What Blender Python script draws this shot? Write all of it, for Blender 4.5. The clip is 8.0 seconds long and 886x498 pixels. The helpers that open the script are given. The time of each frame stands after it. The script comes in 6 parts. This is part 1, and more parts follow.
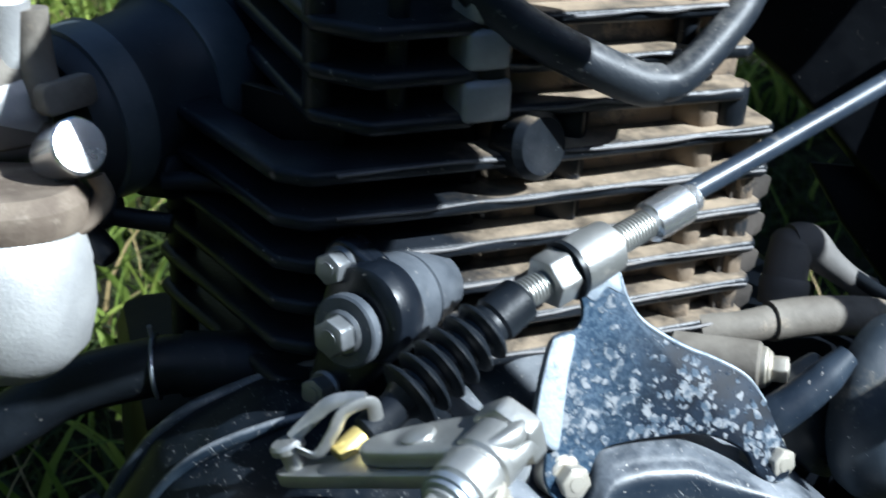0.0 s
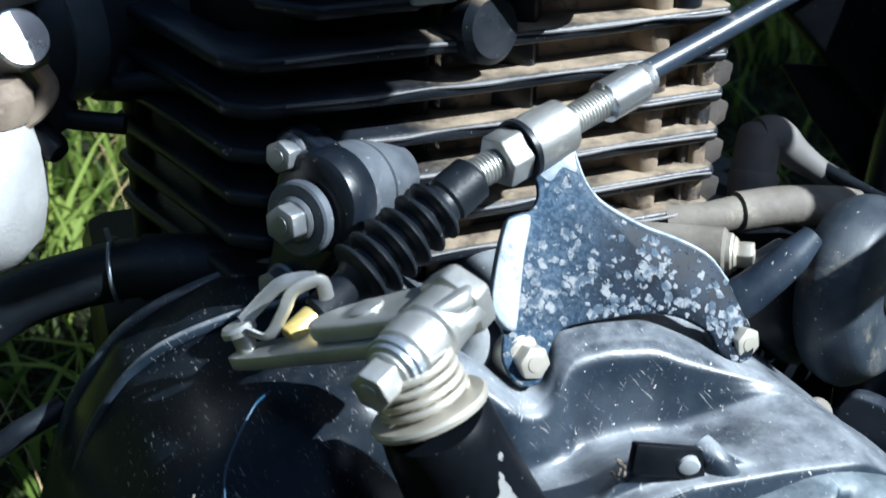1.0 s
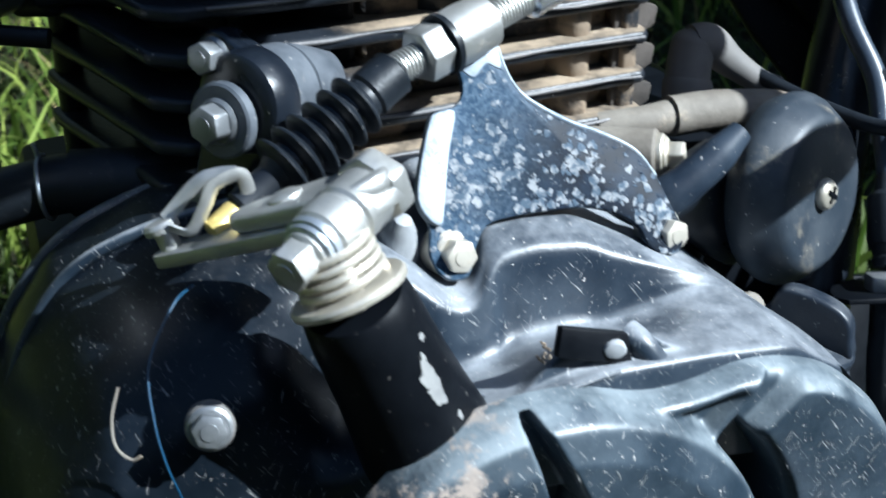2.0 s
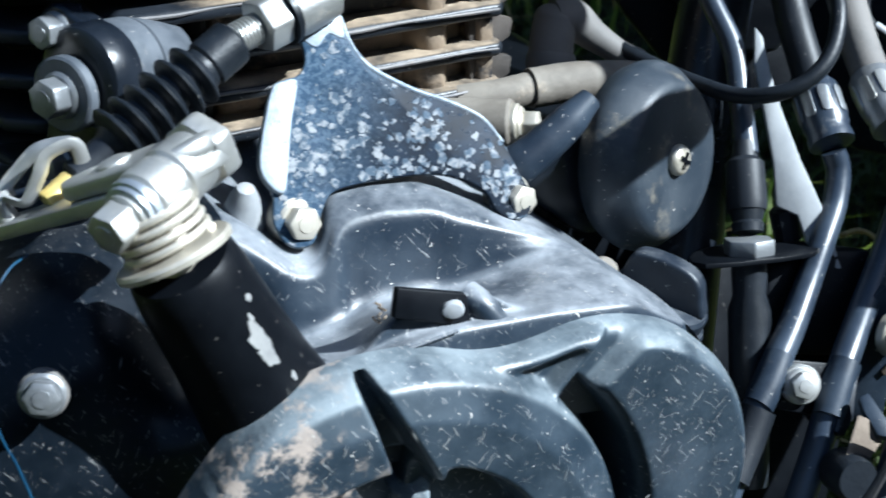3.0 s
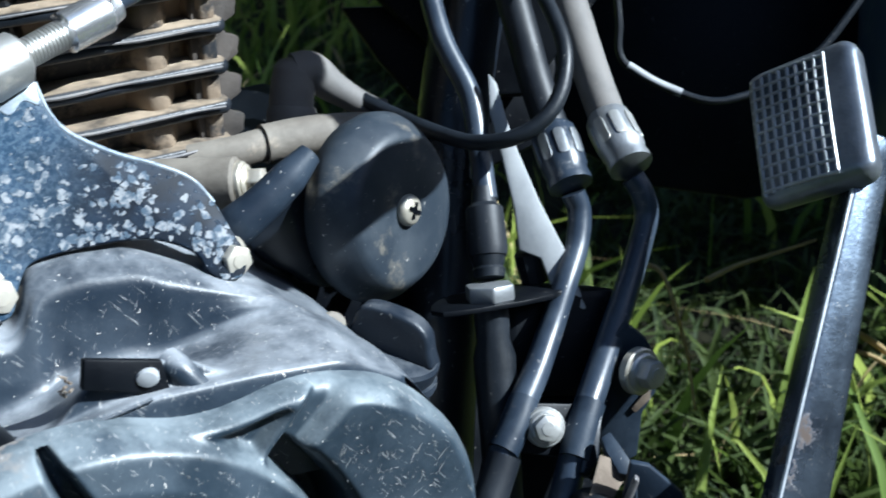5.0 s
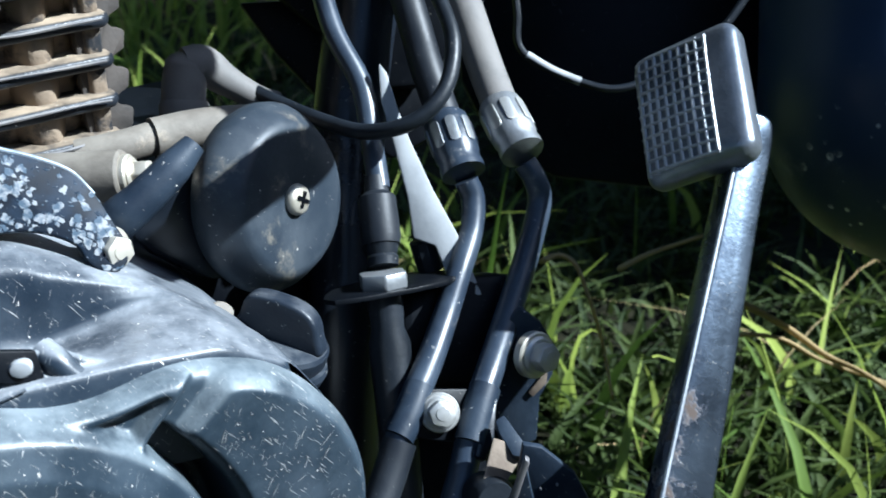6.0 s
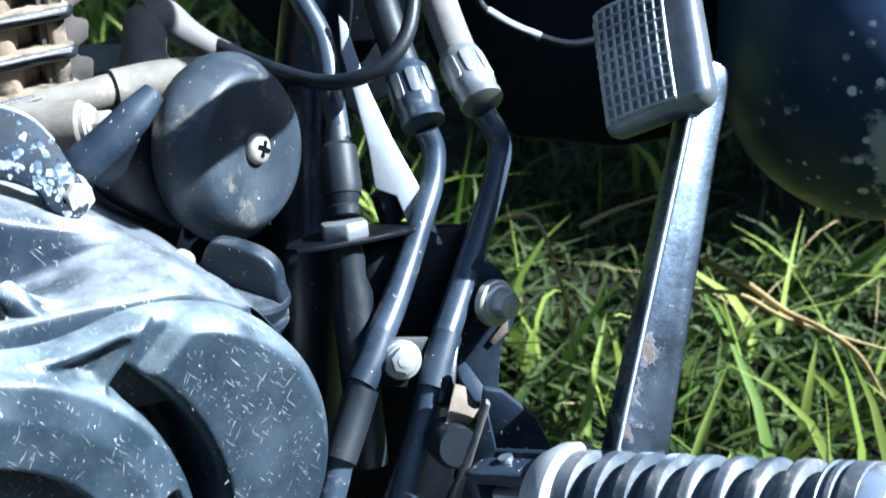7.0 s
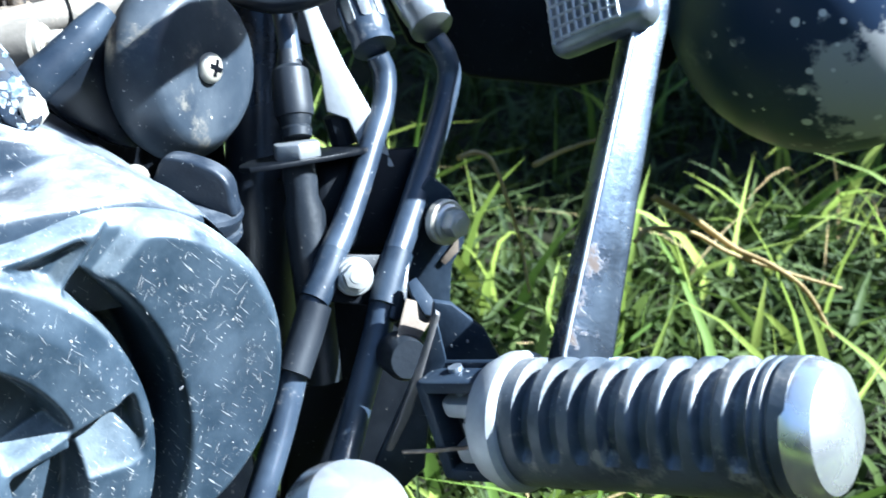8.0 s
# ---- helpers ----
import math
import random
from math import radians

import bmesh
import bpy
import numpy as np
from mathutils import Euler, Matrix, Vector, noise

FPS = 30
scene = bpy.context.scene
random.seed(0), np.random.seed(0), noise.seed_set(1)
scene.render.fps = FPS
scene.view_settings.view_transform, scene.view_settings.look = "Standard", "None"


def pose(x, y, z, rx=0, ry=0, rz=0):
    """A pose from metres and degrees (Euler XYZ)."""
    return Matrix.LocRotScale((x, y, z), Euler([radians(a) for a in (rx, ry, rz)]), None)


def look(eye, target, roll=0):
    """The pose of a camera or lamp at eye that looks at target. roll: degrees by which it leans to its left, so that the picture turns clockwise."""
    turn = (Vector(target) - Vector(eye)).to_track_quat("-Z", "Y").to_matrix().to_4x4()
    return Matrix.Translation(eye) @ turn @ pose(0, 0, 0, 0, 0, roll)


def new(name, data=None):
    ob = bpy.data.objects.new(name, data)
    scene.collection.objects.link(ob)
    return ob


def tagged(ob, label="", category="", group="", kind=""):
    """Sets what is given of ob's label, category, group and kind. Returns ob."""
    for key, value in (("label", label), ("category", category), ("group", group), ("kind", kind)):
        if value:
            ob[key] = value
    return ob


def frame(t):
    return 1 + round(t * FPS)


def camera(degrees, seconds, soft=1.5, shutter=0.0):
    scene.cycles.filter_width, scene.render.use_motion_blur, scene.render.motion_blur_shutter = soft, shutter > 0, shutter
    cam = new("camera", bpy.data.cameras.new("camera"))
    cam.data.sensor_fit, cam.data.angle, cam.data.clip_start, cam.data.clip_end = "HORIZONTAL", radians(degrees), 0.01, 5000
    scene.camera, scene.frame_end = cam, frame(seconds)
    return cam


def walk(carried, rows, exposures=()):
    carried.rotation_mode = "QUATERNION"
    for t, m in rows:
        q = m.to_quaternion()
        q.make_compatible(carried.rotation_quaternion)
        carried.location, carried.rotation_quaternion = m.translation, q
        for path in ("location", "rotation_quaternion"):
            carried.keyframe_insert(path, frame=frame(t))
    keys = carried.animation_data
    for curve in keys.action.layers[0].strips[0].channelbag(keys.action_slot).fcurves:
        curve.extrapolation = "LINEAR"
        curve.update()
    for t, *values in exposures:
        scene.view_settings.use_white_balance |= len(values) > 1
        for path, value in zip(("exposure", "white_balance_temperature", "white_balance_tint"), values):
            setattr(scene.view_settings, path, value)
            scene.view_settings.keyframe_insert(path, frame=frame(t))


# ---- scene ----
cam = camera(36.0, 8.0, 1.6, 0.5)
cam.data.dof.use_dof = True
cam.data.dof.focus_distance, cam.data.dof.aperture_fstop = 0.45, 26.0
PATH = [
    (0.00, pose(-0.26320, -0.32424, 0.29857, 63.640, -2.914, -21.296)),
    (0.50, pose(-0.25037, -0.33181, 0.28645, 63.206, -2.062, -21.954)),
    (1.00, pose(-0.24983, -0.33837, 0.27259, 62.665, -1.141, -21.742)),
    (1.20, pose(-0.25137, -0.33902, 0.27236, 61.751, -1.149, -21.973)),
    (2.30, pose(-0.23381, -0.36081, 0.24469, 61.815, 0.221, -23.999)),
    (2.50, pose(-0.22944, -0.36474, 0.24336, 61.895, 0.384, -24.429)),
    (3.00, pose(-0.21543, -0.37528, 0.24276, 62.063, 0.105, -25.810)),
    (3.50, pose(-0.20558, -0.37919, 0.24082, 62.667, -0.199, -27.201)),
    (4.00, pose(-0.19381, -0.38405, 0.24041, 63.000, -0.000, -29.000)),
    (4.50, pose(-0.17856, -0.39307, 0.24422, 63.571, 0.240, -30.201)),
    (5.00, pose(-0.16612, -0.39589, 0.24489, 63.786, 0.603, -31.350)),
    (5.20, pose(-0.16267, -0.39646, 0.24458, 63.968, 0.444, -32.113)),
    (6.30, pose(-0.14787, -0.41673, 0.23863, 63.955, 1.043, -34.028)),
    (6.50, pose(-0.14764, -0.41769, 0.23954, 63.576, 0.848, -34.254)),
    (7.00, pose(-0.15252, -0.42083, 0.23193, 63.086, 0.832, -35.055)),
    (7.50, pose(-0.15791, -0.42645, 0.22129, 62.370, 0.691, -35.548)),
    (8.00, pose(-0.16005, -0.43902, 0.21848, 62.012, 0.477, -36.609)),
]
walk(cam, PATH, ((0.0, 1.25, 5300, 4), (2.5, 1.45, 5300, 4), (5.0, 1.35, 5300, 4), (6.5, 1.85, 5150, 4), (8.0, 2.75, 5100, 4)))

# ---- world, sun and exposure ----
SUN_TO = Vector((0.56, -0.49, 0.67)).normalized()
world = bpy.data.worlds.new("sky")
scene.world = world
world.use_nodes = True
sky = world.node_tree.nodes.new("ShaderNodeTexSky")
sky.sky_type = "NISHITA"
sky.sun_disc = False
sky.sun_elevation = math.asin(SUN_TO.z)
sky.sun_rotation = math.atan2(SUN_TO.x, SUN_TO.y)
world.node_tree.links.new(sky.outputs[0], world.node_tree.nodes["Background"].inputs[0])
world.node_tree.nodes["Background"].inputs[1].default_value = 0.052
sun_data = bpy.data.lights.new("sun", "SUN")
sun_data.energy = 5.0
sun_data.angle = radians(0.6)
sun_data.color = (1.0, 0.95, 0.87)
sun = new("sun", sun_data)
sun.matrix_world = look(SUN_TO * 3, (0, 0, 0))


# ---- materials ----
def nodes_of(name):
    m = bpy.data.materials.new(name)
    m.use_nodes = True
    nt = m.node_tree
    return m, nt, nt.nodes["Principled BSDF"]


def tex_noise(nt, scale, detail=4.0, rough=0.6, stretch=None, turn=(0, 0, 0)):
    co = nt.nodes.new("ShaderNodeTexCoord")
    n = nt.nodes.new("ShaderNodeTexNoise")
    n.inputs["Scale"].default_value = scale
    n.inputs["Detail"].default_value = detail
    n.inputs["Roughness"].default_value = rough
    if stretch:
        mp = nt.nodes.new("ShaderNodeMapping")
        mp.inputs["Scale"].default_value = stretch
        rot = nt.nodes.new("ShaderNodeMapping")
        rot.inputs["Rotation"].default_value = tuple(radians(a) for a in turn)
        nt.links.new(co.outputs["Object"], rot.inputs[0])
        nt.links.new(rot.outputs[0], mp.inputs[0])
        nt.links.new(mp.outputs[0], n.inputs[0])
    else:
        nt.links.new(co.outputs["Object"], n.inputs[0])
    return n.outputs[0]


def ramp(nt, src, lo, hi):
    r = nt.nodes.new("ShaderNodeMapRange")
    r.inputs[1].default_value, r.inputs[2].default_value = lo, hi
    r.interpolation_type = "SMOOTHSTEP"
    nt.links.new(src, r.inputs[0])
    return r.outputs[0]


def maths(nt, op, a, b):
    n = nt.nodes.new("ShaderNodeMath")
    n.operation = op
    for i, v in enumerate((a, b)):
        if isinstance(v, (int, float)):
            n.inputs[i].default_value = v
        else:
            nt.links.new(v, n.inputs[i])
    return n.outputs[0]


def mixcol(nt, fac, a, b):
    n = nt.nodes.new("ShaderNodeMix")
    n.data_type = "RGBA"
    if isinstance(fac, (int, float)):
        n.inputs[0].default_value = fac
    else:
        nt.links.new(fac, n.inputs[0])
    for i, v in ((6, a), (7, b)):
        if isinstance(v, tuple):
            n.inputs[i].default_value = (*v, 1)
        else:
            nt.links.new(v, n.inputs[i])
    return n.outputs[2]


def bump(nt, bsdf, height, strength, dist=0.0006):
    b = nt.nodes.new("ShaderNodeBump")
    b.inputs["Strength"].default_value = strength
    b.inputs["Distance"].default_value = dist
    nt.links.new(height, b.inputs["Height"])
    nt.links.new(b.outputs[0], bsdf.inputs["Normal"])


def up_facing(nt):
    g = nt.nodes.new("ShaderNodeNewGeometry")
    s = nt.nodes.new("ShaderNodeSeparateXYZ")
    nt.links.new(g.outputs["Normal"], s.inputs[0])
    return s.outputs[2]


def worn(name, col, col2, rough=0.4, metal=0.0, dirt=(0.36, 0.27, 0.18), dirt_amount=0.3, dirt_scale=60, grain=900,
         bump_s=0.15, specks=0.0, spec=0.5, lit_dust=0.0, coat=0.0, scratches=0.0, fade=None, flat=(0.1, 0.9), mud=None, mud_col=(0.30, 0.25, 0.21)):
    """Paint, metal or rubber with fine grain, a second tone, blotches of dried mud and small specks."""
    m, nt, b = nodes_of(name)
    big = tex_noise(nt, 45, 5)
    fine = tex_noise(nt, grain, 3)
    base = mixcol(nt, ramp(nt, big, 0.35, 0.65), col, col2)
    dn = tex_noise(nt, dirt_scale, 7, 0.68)
    thr = 0.72 - 0.35 * dirt_amount
    mask = ramp(nt, dn, thr, thr + 0.12)
    # Pale tops: settled dust, plus sun and sky light painted on upward faces.
    if lit_dust:
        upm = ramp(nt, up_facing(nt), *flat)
        mask = maths(nt, "MAXIMUM", mask, maths(nt, "MULTIPLY", upm, ramp(nt, dn, 0.50 - 0.4 * lit_dust, 0.95 - 0.4 * lit_dust)))
    mask = maths(nt, "MULTIPLY", mask, min(1.0, dirt_amount + lit_dust))
    # Dust limited along X; its dark end also stands for shade on the fins.
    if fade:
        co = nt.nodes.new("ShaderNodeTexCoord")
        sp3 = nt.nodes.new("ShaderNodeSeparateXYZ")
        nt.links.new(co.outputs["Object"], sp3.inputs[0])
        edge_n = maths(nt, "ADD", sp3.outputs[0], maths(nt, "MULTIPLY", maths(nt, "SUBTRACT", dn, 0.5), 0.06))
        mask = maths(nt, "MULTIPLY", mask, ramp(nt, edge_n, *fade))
    base = mixcol(nt, mask, base, dirt)
    if mud:
        cm = nt.nodes.new("ShaderNodeTexCoord")
        sm = nt.nodes.new("ShaderNodeSeparateXYZ")
        nt.links.new(cm.outputs["Object"], sm.inputs[0])
        spread = maths(nt, "ADD", sm.outputs[0], maths(nt, "MULTIPLY", maths(nt, "SUBTRACT", big, 0.5), 0.12))
        clod = ramp(nt, tex_noise(nt, 75, 6, 0.7), 0.50, 0.60)
        mudmask = maths(nt, "MULTIPLY", clod, maths(nt, "SUBTRACT", 1.0, ramp(nt, spread, *mud)))
        base = mixcol(nt, mudmask, base, mud_col)
        mask = maths(nt, "MAXIMUM", mask, mudmask)
    if specks:
        sp = ramp(nt, tex_noise(nt, 520, 3, 0.7), 0.675, 0.715)
        sp = maths(nt, "MULTIPLY", sp, specks)
        base = mixcol(nt, sp, base, (0.55, 0.52, 0.47))
    if scratches:
        sc = ramp(nt, tex_noise(nt, 210, 3, 0.6, (8.0, 1.0, 0.6), (0, 38, 0)), 0.652, 0.695)
        sc = maths(nt, "MAXIMUM", sc, ramp(nt, tex_noise(nt, 260, 3, 0.6, (7.0, 1.0, 0.6), (0, -28, 0)), 0.67, 0.71))
        sc = maths(nt, "MULTIPLY", sc, ramp(nt, tex_noise(nt, 30, 2), 0.34, 0.50))
        sc = maths(nt, "MULTIPLY", sc, scratches)
        base = mixcol(nt, sc, base, (0.45, 0.44, 0.42))
    nt.links.new(base, b.inputs["Base Color"])
    rr = nt.nodes.new("ShaderNodeMapRange")
    rr.inputs[3].default_value, rr.inputs[4].default_value = max(0.05, rough - 0.1), min(1, rough + 0.14)
    nt.links.new(big, rr.inputs[0])
    rough_out = maths(nt, "MAXIMUM", rr.outputs[0], maths(nt, "MULTIPLY", mask, 0.85))
    nt.links.new(rough_out, b.inputs["Roughness"])
    if metal:
        nt.links.new(maths(nt, "MULTIPLY", maths(nt, "SUBTRACT", 1.0, mask), metal), b.inputs["Metallic"])
    b.inputs["Specular IOR Level"].default_value = spec
    if coat:
        b.inputs["Coat Weight"].default_value = coat
        b.inputs["Coat Roughness"].default_value = 0.18
    bump(nt, b, maths(nt, "ADD", fine, maths(nt, "MULTIPLY", mask, 1.5)), bump_s)
    return m


# Dark base, pale tops: dust and painted top light share one colour.
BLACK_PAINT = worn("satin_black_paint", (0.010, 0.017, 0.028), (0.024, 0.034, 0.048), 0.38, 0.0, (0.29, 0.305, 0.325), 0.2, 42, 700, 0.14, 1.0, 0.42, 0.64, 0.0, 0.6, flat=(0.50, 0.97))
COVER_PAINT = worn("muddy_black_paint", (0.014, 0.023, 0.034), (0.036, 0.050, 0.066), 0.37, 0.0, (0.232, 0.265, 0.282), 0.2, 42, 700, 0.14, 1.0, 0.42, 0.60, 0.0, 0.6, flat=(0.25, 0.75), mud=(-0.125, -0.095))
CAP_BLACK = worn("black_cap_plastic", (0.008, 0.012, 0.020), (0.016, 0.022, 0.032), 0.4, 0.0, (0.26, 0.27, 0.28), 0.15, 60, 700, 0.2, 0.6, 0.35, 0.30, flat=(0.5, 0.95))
DISC_BLACK = worn("dusty_black_cap", (0.018, 0.025, 0.035), (0.038, 0.046, 0.056), 0.45, 0.0, (0.22, 0.195, 0.15), 0.48, 50, 700, 0.12, 0.6, 0.38)
TENSIONER_GREY = worn("dusty_lit_tensioner_paint", (0.050, 0.058, 0.070), (0.095, 0.105, 0.120), 0.4, 0.0, (0.3, 0.28, 0.25), 0.3, 80, 700, 0.2, 0.4)
SATIN_GREY = worn("satin_grey_casting", (0.26, 0.27, 0.28), (0.38, 0.39, 0.40), 0.4, 0.2, (0.3, 0.27, 0.22), 0.2, 60, 700, 0.2)
BLACK_GLOSS = worn("gloss_black_paint", (0.004, 0.006, 0.010), (0.009, 0.012, 0.018), 0.28, 0.0, (0.22, 0.20, 0.17), 0.2, 70, 700, 0.08, 0.4, 0.45)
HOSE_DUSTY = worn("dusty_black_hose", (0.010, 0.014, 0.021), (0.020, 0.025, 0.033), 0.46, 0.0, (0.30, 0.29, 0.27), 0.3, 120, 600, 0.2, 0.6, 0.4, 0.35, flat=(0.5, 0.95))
# Near-black for black parts and for faces that stand in deep shade.
SHADE_BLACK = worn("shade_black_paint", (0.0014, 0.0020, 0.0034), (0.0032, 0.0042, 0.0062), 0.42, 0.0, (0.06, 0.06, 0.06), 0.03, 40, 600, 0.1, 0.15, 0.14)
# Darker copy of the cover paint, carrying the shade left of the tower.
SHADED_REAR = worn("shaded_worn_rear_paint", (0.003, 0.0052, 0.0085), (0.008, 0.0115, 0.017), 0.32, 0.0, (0.16, 0.155, 0.15), 0.04, 55, 600, 0.12, 0.3, 0.20, 0.16, 0.0, 0.5, flat=(0.8, 0.99))
# Left fins stay black: partly undusted paint, partly shade put into the colour.
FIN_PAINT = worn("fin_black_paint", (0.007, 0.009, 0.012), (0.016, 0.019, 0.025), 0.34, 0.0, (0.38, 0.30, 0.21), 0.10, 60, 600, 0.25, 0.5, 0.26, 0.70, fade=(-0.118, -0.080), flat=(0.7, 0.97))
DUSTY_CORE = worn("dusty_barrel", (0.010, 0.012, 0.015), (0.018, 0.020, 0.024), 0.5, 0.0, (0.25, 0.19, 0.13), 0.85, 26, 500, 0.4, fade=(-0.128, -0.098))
RUBBER = worn("black_rubber", (0.005, 0.007, 0.010), (0.010, 0.013, 0.018), 0.42, 0.0, (0.2, 0.19, 0.17), 0.15, 80, 600, 0.2, 0.2, 0.35)
PEG_RUBBER = worn("dusty_footpeg_rubber", (0.030, 0.040, 0.054), (0.078, 0.090, 0.106), 0.42, 0.0, (0.31, 0.285, 0.25), 0.52, 60, 600, 0.25, 0.5, 0.6, 0.22)
CHIP = worn("bare_chipped_metal", (0.17, 0.17, 0.17), (0.27, 0.27, 0.26), 0.6, 0.0, (0.2, 0.17, 0.14), 0.3, 90)
BRACKET_BLACK = worn("worn_bracket_paint", (0.010, 0.016, 0.027), (0.024, 0.034, 0.050), 0.50, 0.0, (0.24, 0.21, 0.18), 0.25, 110, 700, 0.15, 1.0, 0.22)
WORN_EDGE = worn("scraped_steel_edge", (0.08, 0.08, 0.085), (0.16, 0.15, 0.145), 0.55, 0.2, (0.20, 0.15, 0.11), 0.4, 140, 700, 0.2)
PAD_STEEL = worn("worn_pad_chrome", (0.15, 0.17, 0.20), (0.24, 0.26, 0.29), 0.30, 0.75, (0.2, 0.18, 0.15), 0.25, 90, 700, 0.15)
FOLD_STEEL = worn("bright_fold_steel", (0.13, 0.16, 0.20), (0.24, 0.27, 0.30), 0.50, 0.35, (0.09, 0.11, 0.14), 0.5, 120, 700, 0.25)
PAD_RIDGE = worn("worn_ridge_steel", (0.34, 0.35, 0.36), (0.46, 0.47, 0.48), 0.38, 0.6, (0.25, 0.22, 0.18), 0.3, 110, 700, 0.2)
RUBBER_DULL = worn("dull_black_rubber", (0.006, 0.008, 0.012), (0.012, 0.015, 0.020), 0.5, 0.0, (0.13, 0.13, 0.13), 0.2, 80, 600, 0.12, 0.2, 0.35)
# Rubber lifted to blue-grey so the sky sheen sits in its colour.
BLACK_RUBBER_SHEEN = worn("sheen_black_rubber", (0.018, 0.022, 0.029), (0.028, 0.034, 0.042), 0.45, 0.0, (0.1, 0.1, 0.1), 0.12, 60, 600, 0.1, 0.1, 0.4)
BOOT_RUBBER = worn("sheen_boot_rubber", (0.060, 0.074, 0.086), (0.090, 0.104, 0.118), 0.40, 0.0, (0.12, 0.12, 0.12), 0.15, 60, 600, 0.1, 0.1, 0.5)
GREY_RUBBER = worn("dusty_grey_rubber", (0.10, 0.095, 0.09), (0.15, 0.14, 0.13), 0.7, 0.0, (0.28, 0.24, 0.19), 0.3, 60, 600, 0.15)
GREY_CAST = worn("dusty_grey_casting", (0.115, 0.10, 0.082), (0.20, 0.18, 0.15), 0.75, 0.0, (0.40, 0.32, 0.23), 0.4, 60, 500, 0.3)
ZINC = worn("dull_zinc", (0.40, 0.40, 0.385), (0.52, 0.515, 0.49), 0.40, 0.75, (0.40, 0.34, 0.25), 0.35, 110, 800, 0.2)
ZINC_WARM = worn("yellowed_zinc", (0.46, 0.42, 0.34), (0.58, 0.54, 0.46), 0.4, 0.6, (0.42, 0.31, 0.18), 0.35, 90, 800, 0.12)
ALU = worn("cast_aluminium", (0.46, 0.46, 0.46), (0.56, 0.56, 0.55), 0.45, 0.55, (0.40, 0.28, 0.16), 0.3, 50, 700, 0.3)
BRIGHT_ALU = worn("polished_aluminium", (0.75, 0.76, 0.78), (0.82, 0.83, 0.84), 0.24, 0.9, (0.5, 0.47, 0.42), 0.1, 60, 800, 0.08)
DULL_STEEL = worn("dull_steel", (0.20, 0.21, 0.22), (0.32, 0.33, 0.34), 0.42, 0.7, (0.25, 0.2, 0.15), 0.3, 90, 700, 0.2)
ARM_STEEL = worn("worn_dark_chrome", (0.060, 0.075, 0.10), (0.085, 0.105, 0.135), 0.24, 0.9, (0.10, 0.085, 0.075), 0.10, 55, 500, 0.12, 0.5, 0.4, 0.0, 0.0, 0.4, mud=(0.110, 0.128), mud_col=(0.066, 0.048, 0.038))
ARM_EDGE = worn("pale_edge_steel", (0.24, 0.26, 0.28), (0.36, 0.38, 0.40), 0.4, 0.5, (0.25, 0.19, 0.14), 0.3, 90)
STEEL_BLUE = worn("worn_chromed_steel", (0.34, 0.38, 0.44), (0.46, 0.50, 0.55), 0.34, 0.8, (0.26, 0.20, 0.15), 0.25, 70, 600, 0.12)
PIPE_BLACK = worn("pipe_black_enamel", (0.018, 0.026, 0.041), (0.034, 0.046, 0.066), 0.34, 0.0, (0.28, 0.27, 0.25), 0.36, 130, 600, 0.10, 0.5, 0.5)
PANEL_GREY = worn("pale_grey_panel", (0.24, 0.25, 0.26), (0.31, 0.32, 0.33), 0.5, 0.0, (0.2, 0.18, 0.15), 0.25, 60, 600, 0.1)
RUST = worn("dusty_brown_steel", (0.10, 0.075, 0.055), (0.20, 0.16, 0.12), 0.8, 0.1, (0.34, 0.29, 0.23), 0.45, 80, 600, 0.35)
BROWN_STEEL = worn("dark_brown_steel", (0.030, 0.026, 0.023), (0.060, 0.050, 0.042), 0.7, 0.1, (0.26, 0.20, 0.14), 0.3, 80, 600, 0.3)
# Blue dimmed so the shade on the wire is in its colour.
BLUE_WIRE = worn("blue_insulation", (0.006, 0.036, 0.080), (0.010, 0.052, 0.105), 0.4, 0.0, (0.2, 0.2, 0.2), 0.1, 80)
YELLOW = worn("yellow_brass", (0.55, 0.42, 0.12), (0.66, 0.52, 0.2), 0.4, 0.5, (0.3, 0.25, 0.12), 0.3, 90)
GREEN_CAP = worn("green_plastic", (0.05, 0.32, 0.25), (0.08, 0.4, 0.32), 0.4)
RED_PAINT = worn("faded_red_mark", (0.40, 0.06, 0.06), (0.3, 0.05, 0.05), 0.6, 0.0, (0.02, 0.02, 0.02), 0.6, 220)


